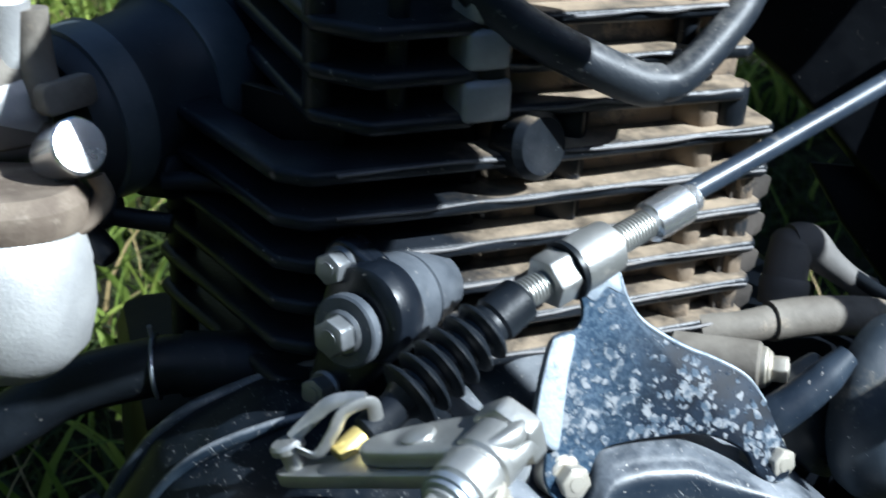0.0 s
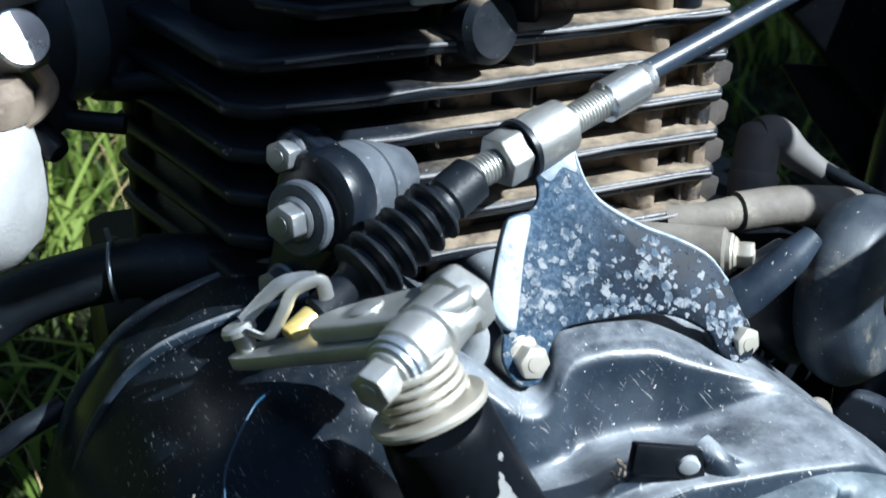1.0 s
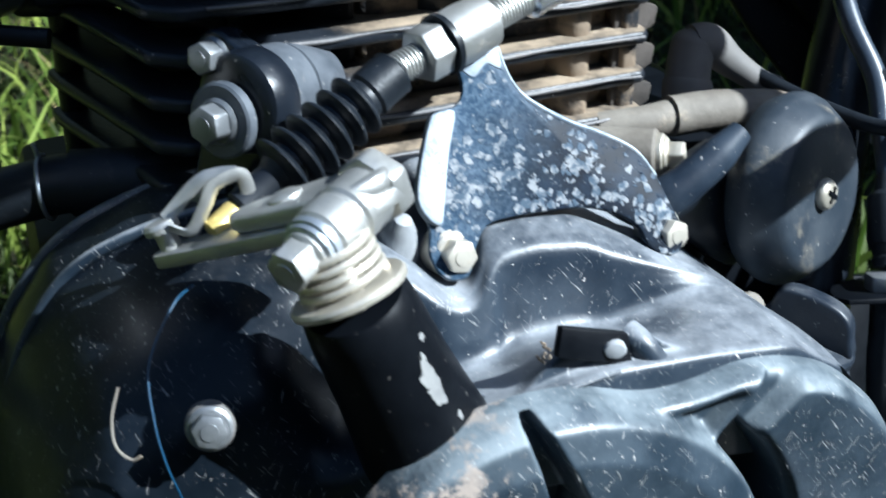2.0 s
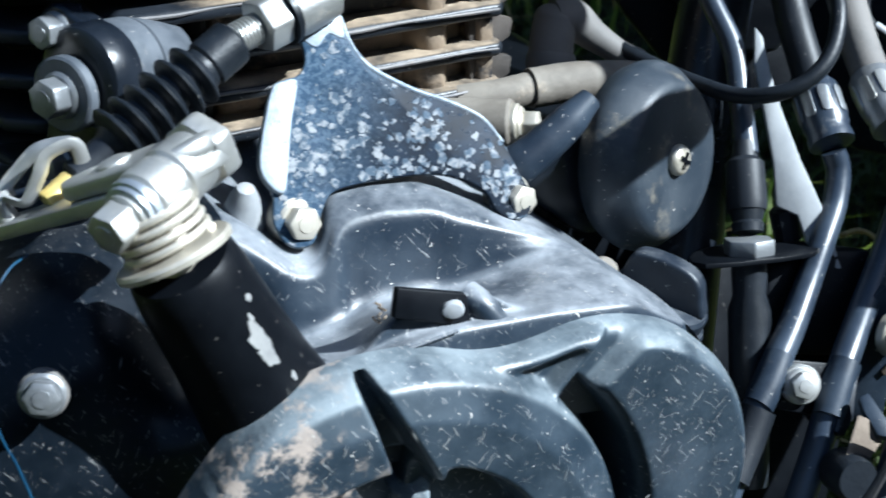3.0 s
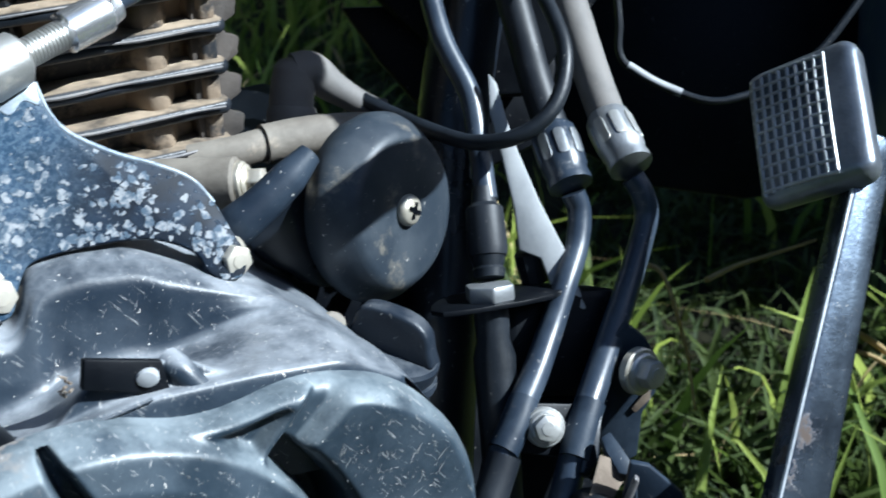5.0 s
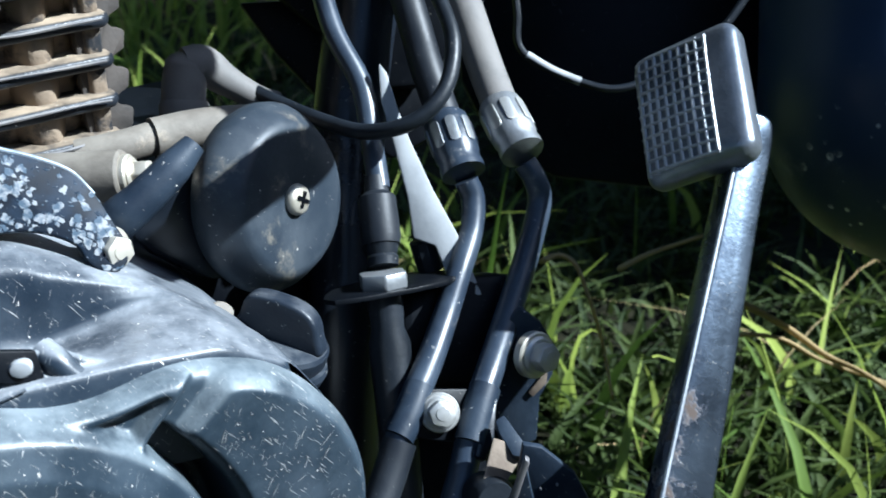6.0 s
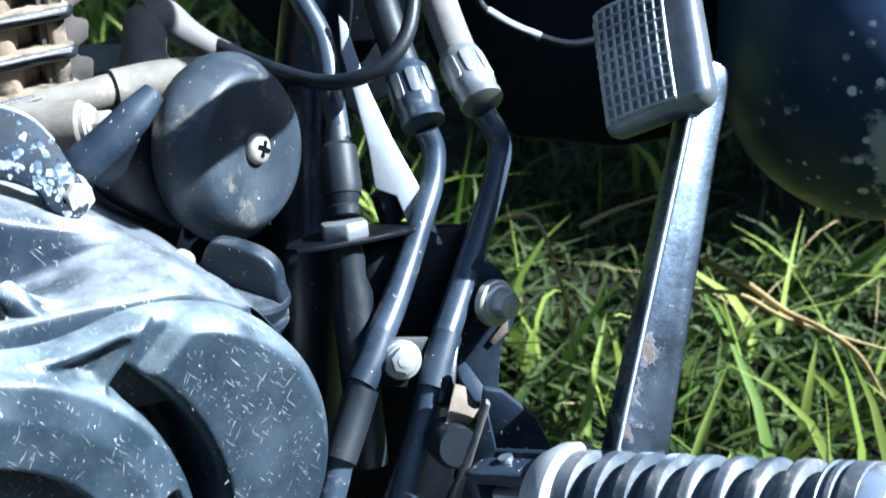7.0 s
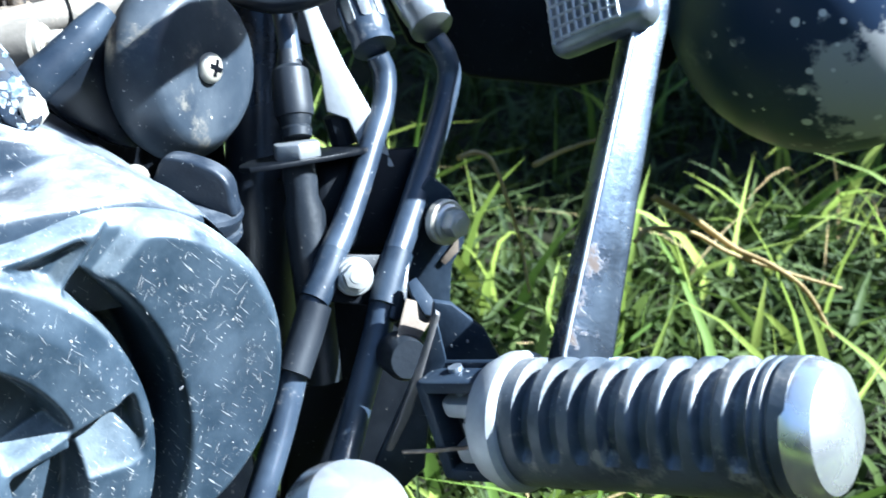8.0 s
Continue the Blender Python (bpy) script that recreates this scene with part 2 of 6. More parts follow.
def plate_material():
    """Peeling chrome: blue-black mirror-like base under pale ragged flakes."""
    m, nt, b = nodes_of("peeling_chrome")
    warp = tex_noise(nt, 120, 4)
    where = tex_noise(nt, 55, 3)
    co = nt.nodes.new("ShaderNodeTexCoord")
    wob = nt.nodes.new("ShaderNodeTexNoise")
    wob.inputs["Scale"].default_value = 420
    nt.links.new(co.outputs["Object"], wob.inputs[0])
    sca = nt.nodes.new("ShaderNodeVectorMath")
    sca.operation = "SCALE"
    sca.inputs["Scale"].default_value = 0.0034
    nt.links.new(wob.outputs["Color"], sca.inputs[0])
    add = nt.nodes.new("ShaderNodeVectorMath")
    nt.links.new(co.outputs["Object"], add.inputs[0])
    nt.links.new(sca.outputs[0], add.inputs[1])
    vor = nt.nodes.new("ShaderNodeTexVoronoi")
    vor.inputs["Scale"].default_value = 340
    nt.links.new(add.outputs[0], vor.inputs["Vector"])
    rnd_c = nt.nodes.new("ShaderNodeSeparateColor")
    nt.links.new(vor.outputs["Color"], rnd_c.inputs[0])
    size = maths(nt, "MULTIPLY", maths(nt, "ADD", rnd_c.outputs[0], maths(nt, "MULTIPLY", maths(nt, "SUBTRACT", where, 0.46), 2.6)), 0.60)
    flake = maths(nt, "SUBTRACT", 1.0, ramp(nt, maths(nt, "SUBTRACT", vor.outputs["Distance"], size), -0.03, 0.03))
    fine = ramp(nt, tex_noise(nt, 480, 5, 0.65), 0.60, 0.68)
    mask = maths(nt, "MAXIMUM", flake, maths(nt, "MULTIPLY", fine, 0.6))
    # Paler at left and top: bare metal together with a painted sheen.
    sep = nt.nodes.new("ShaderNodeSeparateXYZ")
    nt.links.new(co.outputs["Object"], sep.inputs[0])
    along = maths(nt, "SUBTRACT", sep.outputs[0], maths(nt, "MULTIPLY", maths(nt, "SUBTRACT", sep.outputs[2], 0.09), 0.5))
    along = maths(nt, "ADD", along, maths(nt, "MULTIPLY", maths(nt, "SUBTRACT", where, 0.5), 0.05))
    bare_sheen = maths(nt, "SUBTRACT", 1.0, ramp(nt, along, -0.096, -0.050))
    dark = mixcol(nt, ramp(nt, warp, 0.36, 0.66), (0.002, 0.005, 0.011), (0.007, 0.015, 0.030))
    grit = ramp(nt, tex_noise(nt, 700, 4, 0.7), 0.40, 0.64)
    bare = mixcol(nt, grit, (0.020, 0.046, 0.085), (0.085, 0.125, 0.175))
    base = mixcol(nt, maths(nt, "MULTIPLY", bare_sheen, 0.85), dark, bare)
    tone = mixcol(nt, ramp(nt, tex_noise(nt, 340, 3), 0.4, 0.62), (0.055, 0.078, 0.108), (0.24, 0.25, 0.262))
    nt.links.new(mixcol(nt, mask, base, tone), b.inputs["Base Color"])
    nt.links.new(maths(nt, "ADD", maths(nt, "MULTIPLY", mask, 0.15), 0.55), b.inputs["Roughness"])
    b.inputs["Specular IOR Level"].default_value = 0.15
    bump(nt, b, mask, 0.6, 0.0005)
    return m


PLATE = plate_material()


def spotted_material():
    """Black paint with round pale splashes."""
    m, nt, b = nodes_of("splashed_black_paint")
    co = nt.nodes.new("ShaderNodeTexCoord")
    v = nt.nodes.new("ShaderNodeTexVoronoi")
    v.inputs["Scale"].default_value = 130
    nt.links.new(co.outputs["Object"], v.inputs["Vector"])
    pick = nt.nodes.new("ShaderNodeSeparateColor")
    nt.links.new(v.outputs["Color"], pick.inputs[0])
    size = maths(nt, "MULTIPLY", pick.outputs[0], 0.34)
    dot = ramp(nt, maths(nt, "SUBTRACT", v.outputs["Distance"], size), 0.05, -0.03)
    rag = maths(nt, "MULTIPLY", maths(nt, "SUBTRACT", tex_noise(nt, 60, 7, 0.65), 0.5), 0.10)

    def near(point, lo, hi):
        n = nt.nodes.new("ShaderNodeVectorMath")
        n.operation = "DISTANCE"
        n.inputs[1].default_value = point
        nt.links.new(co.outputs["Object"], n.inputs[0])
        return maths(nt, "SUBTRACT", 1.0, ramp(nt, maths(nt, "ADD", n.outputs["Value"], rag), lo, hi))

    region = near((0.3352, -0.0737, -0.018), 0.042, 0.068)
    film = maths(nt, "MAXIMUM", near((0.3692, -0.0862, -0.0202), 0.036, 0.046), maths(nt, "MULTIPLY", ramp(nt, tex_noise(nt, 22, 8, 0.7), 0.56, 0.72), 0.25))
    mask = maths(nt, "MULTIPLY", dot, maths(nt, "MULTIPLY", region, ramp(nt, pick.outputs[1], 0.05, 0.12)))
    base = mixcol(nt, maths(nt, "MULTIPLY", film, 0.85), (0.018, 0.032, 0.066), (0.42, 0.42, 0.41))
    nt.links.new(mixcol(nt, mask, base, (0.62, 0.62, 0.60)), b.inputs["Base Color"])
    nt.links.new(maths(nt, "ADD", maths(nt, "MULTIPLY", maths(nt, "MAXIMUM", mask, film), 0.3), 0.36), b.inputs["Roughness"])
    b.inputs["Specular IOR Level"].default_value = 0.3
    return m


SPLASHED = spotted_material()


def grass_material(name, a, b_col, trans=0.35):
    m, nt, b = nodes_of(name)
    g = nt.nodes.new("ShaderNodeNewGeometry")
    r = g.outputs["Random Per Island"]
    nt.links.new(mixcol(nt, r, a, b_col), b.inputs["Base Color"])
    b.inputs["Roughness"].default_value = 0.65
    b.inputs["Specular IOR Level"].default_value = 0.2
    t = nt.nodes.new("ShaderNodeBsdfTranslucent")
    nt.links.new(mixcol(nt, r, tuple(1.6 * c for c in a), tuple(1.6 * c for c in b_col)), t.inputs[0])
    mix = nt.nodes.new("ShaderNodeMixShader")
    mix.inputs[0].default_value = trans
    out = nt.nodes["Material Output"]
    nt.links.new(b.outputs[0], mix.inputs[1])
    nt.links.new(t.outputs[0], mix.inputs[2])
    nt.links.new(mix.outputs[0], out.inputs[0])
    return m


# Kept dark so gaps between the long blades look shaded.
UNDERGROWTH = grass_material("short_shaded_grass", (0.018, 0.030, 0.008), (0.045, 0.060, 0.016), 0.22)
GRASS = grass_material("green_grass", (0.075, 0.13, 0.020), (0.27, 0.32, 0.065), 0.35)
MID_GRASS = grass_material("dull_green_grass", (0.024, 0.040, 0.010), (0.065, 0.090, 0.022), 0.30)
STRAW = grass_material("dry_grass", (0.30, 0.22, 0.10), (0.42, 0.33, 0.17), 0.2)


def soil_material():
    m, nt, b = nodes_of("dark_soil")
    n = tex_noise(nt, 30, 8, 0.7)
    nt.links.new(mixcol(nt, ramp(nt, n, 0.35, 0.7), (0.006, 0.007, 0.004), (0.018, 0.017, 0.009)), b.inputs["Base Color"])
    b.inputs["Roughness"].default_value = 0.95
    b.inputs["Specular IOR Level"].default_value = 0.08
    bump(nt, b, n, 0.5, 0.004)
    return m


SOIL = soil_material()
SKY_BLOCK = worn("sky_block_green", (0.018, 0.026, 0.012), (0.034, 0.046, 0.020), 0.8, 0.0, (0.05, 0.05, 0.03), 0.3, 3, 40, 0.6)


# ---- mesh helpers ----
def axes(origin, z, x=None):
    """A pose at origin whose z axis points along z, and whose x axis leans to x."""
    z = Vector(z).normalized()
    x = Vector(x) if x is not None else (Vector((0, 0, 1)) if abs(z.z) < 0.9 else Vector((1, 0, 0)))
    y = z.cross(x).normalized()
    x = y.cross(z)
    m = Matrix((x, y, z)).transposed().to_4x4()
    m.translation = Vector(origin)
    return m


def smooth_mesh(me, angle=35):
    for p in me.polygons:
        p.use_smooth = True
    me.set_sharp_from_angle(angle=radians(angle))


def part(name, bm, mat, parent=None, label="", angle=35):
    bmesh.ops.recalc_face_normals(bm, faces=bm.faces[:])
    me = bpy.data.meshes.new(name)
    bm.to_mesh(me)
    bm.free()
    me.materials.append(mat)
    smooth_mesh(me, angle)
    ob = new(name, me)
    if parent:
        ob.parent = parent
    if label:
        ob["label"] = label
    return ob


def thing(name, label, category, at=(0, 0, 0), group=""):
    ob = new(name)
    ob.empty_display_size = 0.01
    return tagged(ob, label, category, group)


def spline(pts, n=8):
    """A smooth line through the points."""
    p = [Vector(q) for q in pts]
    p = [2 * p[0] - p[1]] + p + [2 * p[-1] - p[-2]]
    out = []
    for i in range(1, len(p) - 2):
        a, b, c, d = p[i - 1], p[i], p[i + 1], p[i + 2]
        for k in range(n):
            t = k / n
            out.append(0.5 * (2 * b + (c - a) * t + (2 * a - 5 * b + 4 * c - d) * t * t + (3 * b - a - 3 * c + d) * t ** 3))
    out.append(p[-2])
    return out


def skin(bm, rings, cap=True):
    loops = [[bm.verts.new(v) for v in ring] for ring in rings]
    n = len(loops[0])
    for a, b in zip(loops, loops[1:]):
        for i in range(n):
            bm.faces.new((a[i], a[(i + 1) % n], b[(i + 1) % n], b[i]))
    if cap:
        bm.faces.new(loops[0][::-1])
        bm.faces.new(loops[-1])
    return loops


def tube(pts, radius, segs=16, n=8, bm=None, flat=1.0):
    """A round bar along a smooth line; radius may be a function of 0..1 along it."""
    bm = bm or bmesh.new()
    line = spline(pts, n) if n > 1 else [Vector(p) for p in pts]
    rings = []
    ref = None
    for i, p in enumerate(line):
        d = (line[min(i + 1, len(line) - 1)] - line[max(i - 1, 0)]).normalized()
        if ref is None:
            ref = d.orthogonal().normalized()
        ref = (ref - d * ref.dot(d)).normalized()
        side = d.cross(ref)
        r = radius(i / (len(line) - 1)) if callable(radius) else radius
        rings.append([p + ref * (r * math.cos(a)) + side * (r * flat * math.sin(a)) for a in (2 * math.pi * k / segs for k in range(segs))])
    skin(bm, rings)
    return bm


def lathe(profile, m, segs=32, bm=None, squash=1.0):
    """Turns (height, radius) pairs round the z axis of m."""
    bm = bm or bmesh.new()
    rings = []
    for h, r in profile:
        r = max(r, 1e-5)
        rings.append([m @ Vector((r * math.cos(a), squash * r * math.sin(a), h)) for a in (2 * math.pi * k / segs for k in range(segs))])
    skin(bm, rings)
    return bm


def prism(outline, z0, z1, m, bevel=0.0, bm=None, segs=2):
    """A plate: the outline in m's xy plane between the heights z0 and z1, with rounded edges."""
    own = bmesh.new()
    lo = [own.verts.new((x, y, z0)) for x, y in outline]
    hi = [own.verts.new((x, y, z1)) for x, y in outline]
    n = len(lo)
    own.faces.new(lo[::-1])
    own.faces.new(hi)
    for i in range(n):
        own.faces.new((lo[i], lo[(i + 1) % n], hi[(i + 1) % n], hi[i]))
    if bevel:
        bmesh.ops.recalc_face_normals(own, faces=own.faces[:])
        edges = [e for e in own.edges if len(e.link_faces) == 2 and e.calc_face_angle(0) > 0.6]
        bmesh.ops.bevel(own, geom=edges, offset=bevel, segments=segs, profile=0.5, affect="EDGES", clamp_overlap=True)
    own.transform(m)
    if bm is None:
        return own
    tmp = bpy.data.meshes.new("tmp")
    own.to_mesh(tmp)
    own.free()
    bm.from_mesh(tmp)
    bpy.data.meshes.remove(tmp)
    return bm


def smooth_outline(pts, n=5, closed=True):
    """A rounded closed line through 2D points."""
    p = [Vector((*q, 0)) for q in pts]
    out = []
    k = len(p)
    for i in range(k):
        a, b, c, d = p[i - 1], p[i], p[(i + 1) % k], p[(i + 2) % k]
        for j in range(n):
            t = j / n
            v = 0.5 * (2 * b + (c - a) * t + (2 * a - 5 * b + 4 * c - d) * t * t + (3 * b - a - 3 * c + d) * t ** 3)
            out.append((v.x, v.y))
    return out


def round_rect(w, h, r, n=5):
    out = []
    for cx, cy, a0 in ((w / 2 - r, h / 2 - r, 0), (-w / 2 + r, h / 2 - r, 90), (-w / 2 + r, -h / 2 + r, 180), (w / 2 - r, -h / 2 + r, 270)):
        for k in range(n + 1):
            a = radians(a0 + 90 * k / n)
            out.append((cx + r * math.cos(a), cy + r * math.sin(a)))
    return out


def hexagon(af, turn=0):
    r = af / 2 / math.cos(math.pi / 6)
    return [(r * math.cos(radians(turn + 60 * k)), r * math.sin(radians(turn + 60 * k))) for k in range(6)]


def hex_bolt(parent, at, axis, af=0.009, height=0.006, flange=0.0065, washer=0.0, mat=None, turn=10, washer_mat=None, recess=True, sink=0.003):
    """A flanged hexagon head with a dished top, and its washer."""
    mat = mat or ZINC
    m = axes(at, axis)
    bm = lathe([(-sink, flange * 0.8), (0.0, flange), (0.0008, flange), (0.0016, flange * 0.86)], m, 24)
    prism(hexagon(af, turn), 0.001, height, m, af * 0.07, bm, 2)
    if recess:
        lathe([(height - 0.0005, af * 0.30), (height + 0.0003, af * 0.27), (height + 0.0004, af * 0.12)], m, 20, bm)
    bolt = part("bolt", bm, mat, parent)
    if washer:
        part("washer", lathe([(-sink - 0.0004, washer), (-0.0004, washer), (0.0002, washer * 0.93), (0.0002, 0.002)], m, 28), washer_mat or mat, bolt)
    return bolt


def ease(x, a, b):
    t = min(1.0, max(0.0, (x - a) / (b - a)))
    return t * t * (3 - 2 * t)


def table(x, rows):
    """Smooth interpolation in (x, value) rows."""
    xs = [r[0] for r in rows]
    if x <= xs[0]:
        return rows[0][1]
    for (x0, v0), (x1, v1) in zip(rows, rows[1:]):
        if x <= x1:
            return v0 + (v1 - v0) * (x - x0) / (x1 - x0)
    return rows[-1][1]


def soft_table(x, rows, w=0.004):
    return sum(table(x + w * k / 3, rows) * g for k, g in ((-3, 1), (-2, 2), (-1, 3), (0, 4), (1, 3), (2, 2), (3, 1))) / 16


def slab(points, thick, bevel=0.0008):
    """A plate through world points (about one plane), thickened away from the open side (towards +y)."""
    p = [Vector(q) for q in points]
    c = sum(p, Vector()) / len(p)
    n = Vector()
    for a, b in zip(p, p[1:] + p[:1]):
        n += (a - c).cross(b - c)
    n.normalize()
    if n.y > 0:
        n = -n
    m = axes(c, n, p[1] - p[0])
    inv = m.inverted()
    flat = [(inv @ q).to_2d() for q in p]
    area = sum(a.x * b.y - b.x * a.y for a, b in zip(flat, flat[1:] + flat[:1]))
    if area < 0:
        flat.reverse()
    return prism([tuple(q) for q in flat], -thick, 0.0, m, bevel)


# ---- ground ----
GROUND_Z = -0.27
bm = bmesh.new()
N = 90
edge = [-60, -20, -8, -4] + [-2.5 + 5.5 * k / N for k in range(N + 1)] + [4, 8, 20, 60, 400]
edge[0] = -400
gv = [[bm.verts.new((x, y, GROUND_Z + (0.015 * noise.noise((x * 3, y * 3, 0)) if abs(x) < 4 and abs(y) < 4 else 0))) for y in edge] for x in edge]
for i in range(len(edge) - 1):
    for j in range(len(edge) - 1):
        bm.faces.new((gv[i][j], gv[i + 1][j], gv[i + 1][j + 1], gv[i][j + 1]))
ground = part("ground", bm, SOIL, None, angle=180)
tagged(ground, "dark soil under long grass", "ground", kind="structure")


# Unseen ring added to cut the low sky light from all sides.
bm = bmesh.new()
ring_n = 72
hedge = []
for i in range(ring_n):
    a = 2 * math.pi * i / ring_n
    top = 2.5 + 0.25 * noise.noise((3 * math.cos(a), 3 * math.sin(a), 1.0))
    hedge.append([Vector((r * math.cos(a), r * math.sin(a), z)) for r, z in ((4.0, GROUND_Z), (4.1, 0.6 * top), (4.25, top), (4.7, top), (4.8, GROUND_Z))])
skin(bm, hedge + [hedge[0]], cap=False)
bmesh.ops.remove_doubles(bm, verts=bm.verts[:], dist=1e-6)
tagged(part("sky_block_ring", bm, SKY_BLOCK, None, angle=180), "unseen dark green ring added to block low sky light", "hedge", kind="structure")


def blade(bm, at, h, lean, face, width, segs=5):
    """One bent grass blade."""
    side = Vector((math.cos(face), math.sin(face), 0))
    way = Vector((math.cos(lean[0]), math.sin(lean[0]), 0))
    last = None
    for k in range(segs + 1):
        t = k / segs
        p = Vector(at) + way * (lean[1] * h * t * t) + Vector((0, 0, h * (t - 0.35 * lean[1] * t * t)))
        w = width * (1 - t) ** 0.7 * 0.5
        fold = Vector((0, 0, w * 0.5))
        row = (bm.verts.new(p - side * w + fold), bm.verts.new(p), bm.verts.new(p + side * w + fold))
        if last:
            bm.faces.new((last[0], last[1], row[1], row[0]))
            bm.faces.new((last[1], last[2], row[2], row[1]))
        last = row


def meadow(name, count, mat, label, hmin, hmax, seed, wide=(0.003, 0.006), bend=(0.2, 1.1), sparse=True, area=(-0.7, 1.7, -0.20, 1.6)):
    rnd = random.Random(seed)
    bm = bmesh.new()
    made = 0
    while made < count:
        x, y = rnd.uniform(area[0], area[1]), rnd.uniform(area[2], area[3])
        cl = noise.noise((x * 9, y * 9, seed)) + 0.5 * noise.noise((x * 25, y * 25, 2))
        if cl < rnd.uniform(-0.7, 0.25):
            continue
        if -0.75 < y < 0.16 and -0.85 < x < 0.13:
            continue
        if area[0] < -3 and -0.4 < x < 1.5 and -0.3 < y < 1.4:
            continue
        # Tall blades thinned here; the dark undergrowth stands in for a shadow.
        if name != "short_grass" and 0.40 < x < 1.15 and 0.21 + 0.05 * noise.noise((x * 7, 0, 4)) < y < 0.90 and rnd.random() < 0.86:
            continue
        if sparse and 0.25 < x < 0.62 and -0.1 < y < 0.34 and rnd.random() < 0.55:
            continue
        h = rnd.uniform(hmin, hmax) * (0.8 + 0.5 * max(0, cl))
        blade(bm, (x, y, GROUND_Z - 0.005), h, (rnd.uniform(0, 6.28), rnd.uniform(*bend)), rnd.uniform(0, 6.28), rnd.uniform(*wide), 4)
        made += 1
    g = part(name, bm, mat, None, angle=180)
    return tagged(g, label, "grass", kind="stuff")


meadow("short_grass", 15000, UNDERGROWTH, "short undergrowth, kept dark for the shade between the long blades", 0.02, 0.055, 11, (0.004, 0.009), (0.3, 1.6), False, (-0.4, 1.2, -0.25, 1.1))
meadow("grass", 3750, GRASS, "long green grass growing from dark soil", 0.06, 0.19, 3, (0.006, 0.012), (0.2, 1.2))
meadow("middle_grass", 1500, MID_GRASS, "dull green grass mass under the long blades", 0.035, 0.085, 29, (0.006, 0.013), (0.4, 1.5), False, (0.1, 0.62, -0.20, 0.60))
meadow("far_grass", 19000, GRASS, "thinner grass spreading over the yard", 0.05, 0.15, 19, (0.008, 0.016), (0.3, 1.3), False, (-3.6, 3.6, -3.6, 3.6))
meadow("dry_grass", 800, STRAW, "dry straw-coloured blades among the green grass", 0.05, 0.17, 7, (0.002, 0.004), (0.5, 1.6))
bm = bmesh.new()
for stem in ([(0.3460, 0.0600, -0.1510), (0.3570, 0.0600, -0.1460), (0.3820, 0.0500, -0.1520), (0.4070, 0.0400, -0.1700), (0.4360, 0.0200, -0.1840), (0.4650, 0.0000, -0.1960)], [(0.3590, 0.0600, -0.1260), (0.3850, 0.0500, -0.1450), (0.4110, 0.0400, -0.1680), (0.4240, 0.0200, -0.1760), (0.4460, 0.0100, -0.1970), (0.4640, 0.0000, -0.2310)], [(0.2630, 0.1200, -0.0960), (0.2750, 0.1200, -0.0960), (0.2790, 0.1100, -0.0990), (0.2820, 0.1000, -0.1190), (0.2930, 0.1000, -0.1520), (0.2920, 0.0900, -0.1800)], [(0.3020, 0.1000, -0.1040), (0.3230, 0.1000, -0.1010), (0.3490, 0.1000, -0.1010), (0.3950, 0.1100, -0.1080)]):
    tube(stem, lambda t: 0.0016 - 0.0008 * t, 6, 6, bm, flat=1.8)
tagged(part("dry_stems", bm, STRAW, None, angle=180), "long bent dry stems lying over the grass", "grass", kind="stuff")

# ---- engine cover ----
cover = thing("engine_cover", "satin black engine side cover, scratched and dusty", "engine cover")


def rim_z(x):
    return soft_table(x, ((-0.24, -0.04), (-0.228, 0.008), (-0.218, 0.028), (-0.205, 0.046), (-0.19, 0.056), (-0.172, 0.064), (-0.15, 0.070),
                          (-0.129, 0.072), (-0.117, 0.0665), (-0.108, 0.0590), (-0.103, 0.0545), (-0.0975, 0.0535), (-0.0935, 0.0570), (-0.0905, 0.0645), (-0.086, 0.0670), (-0.075, 0.0675),
                          (-0.0586, 0.0655), (-0.0175, 0.0457), (0.0064, 0.0276), (0.021, 0.0065), (0.032, -0.03)), 0.003)


def valley_z(x):
    return soft_table(x, ((-0.14, 0.029), (-0.11, 0.0345), (-0.08, 0.0390), (-0.069, 0.0395), (-0.05, 0.0372), (-0.025, 0.0330), (0.003, 0.0235), (0.02, 0.003), (0.032, -0.035)))


def shelf_z(x):
    return soft_table(x, ((-0.15, 0.026), (-0.135, 0.0336), (-0.116, 0.0418), (-0.0967, 0.0459), (-0.0717, 0.0479), (-0.0436, 0.0458), (-0.0153, 0.0415), (0.0077, 0.0262), (0.0199, 0.0063), (0.032, -0.03)))


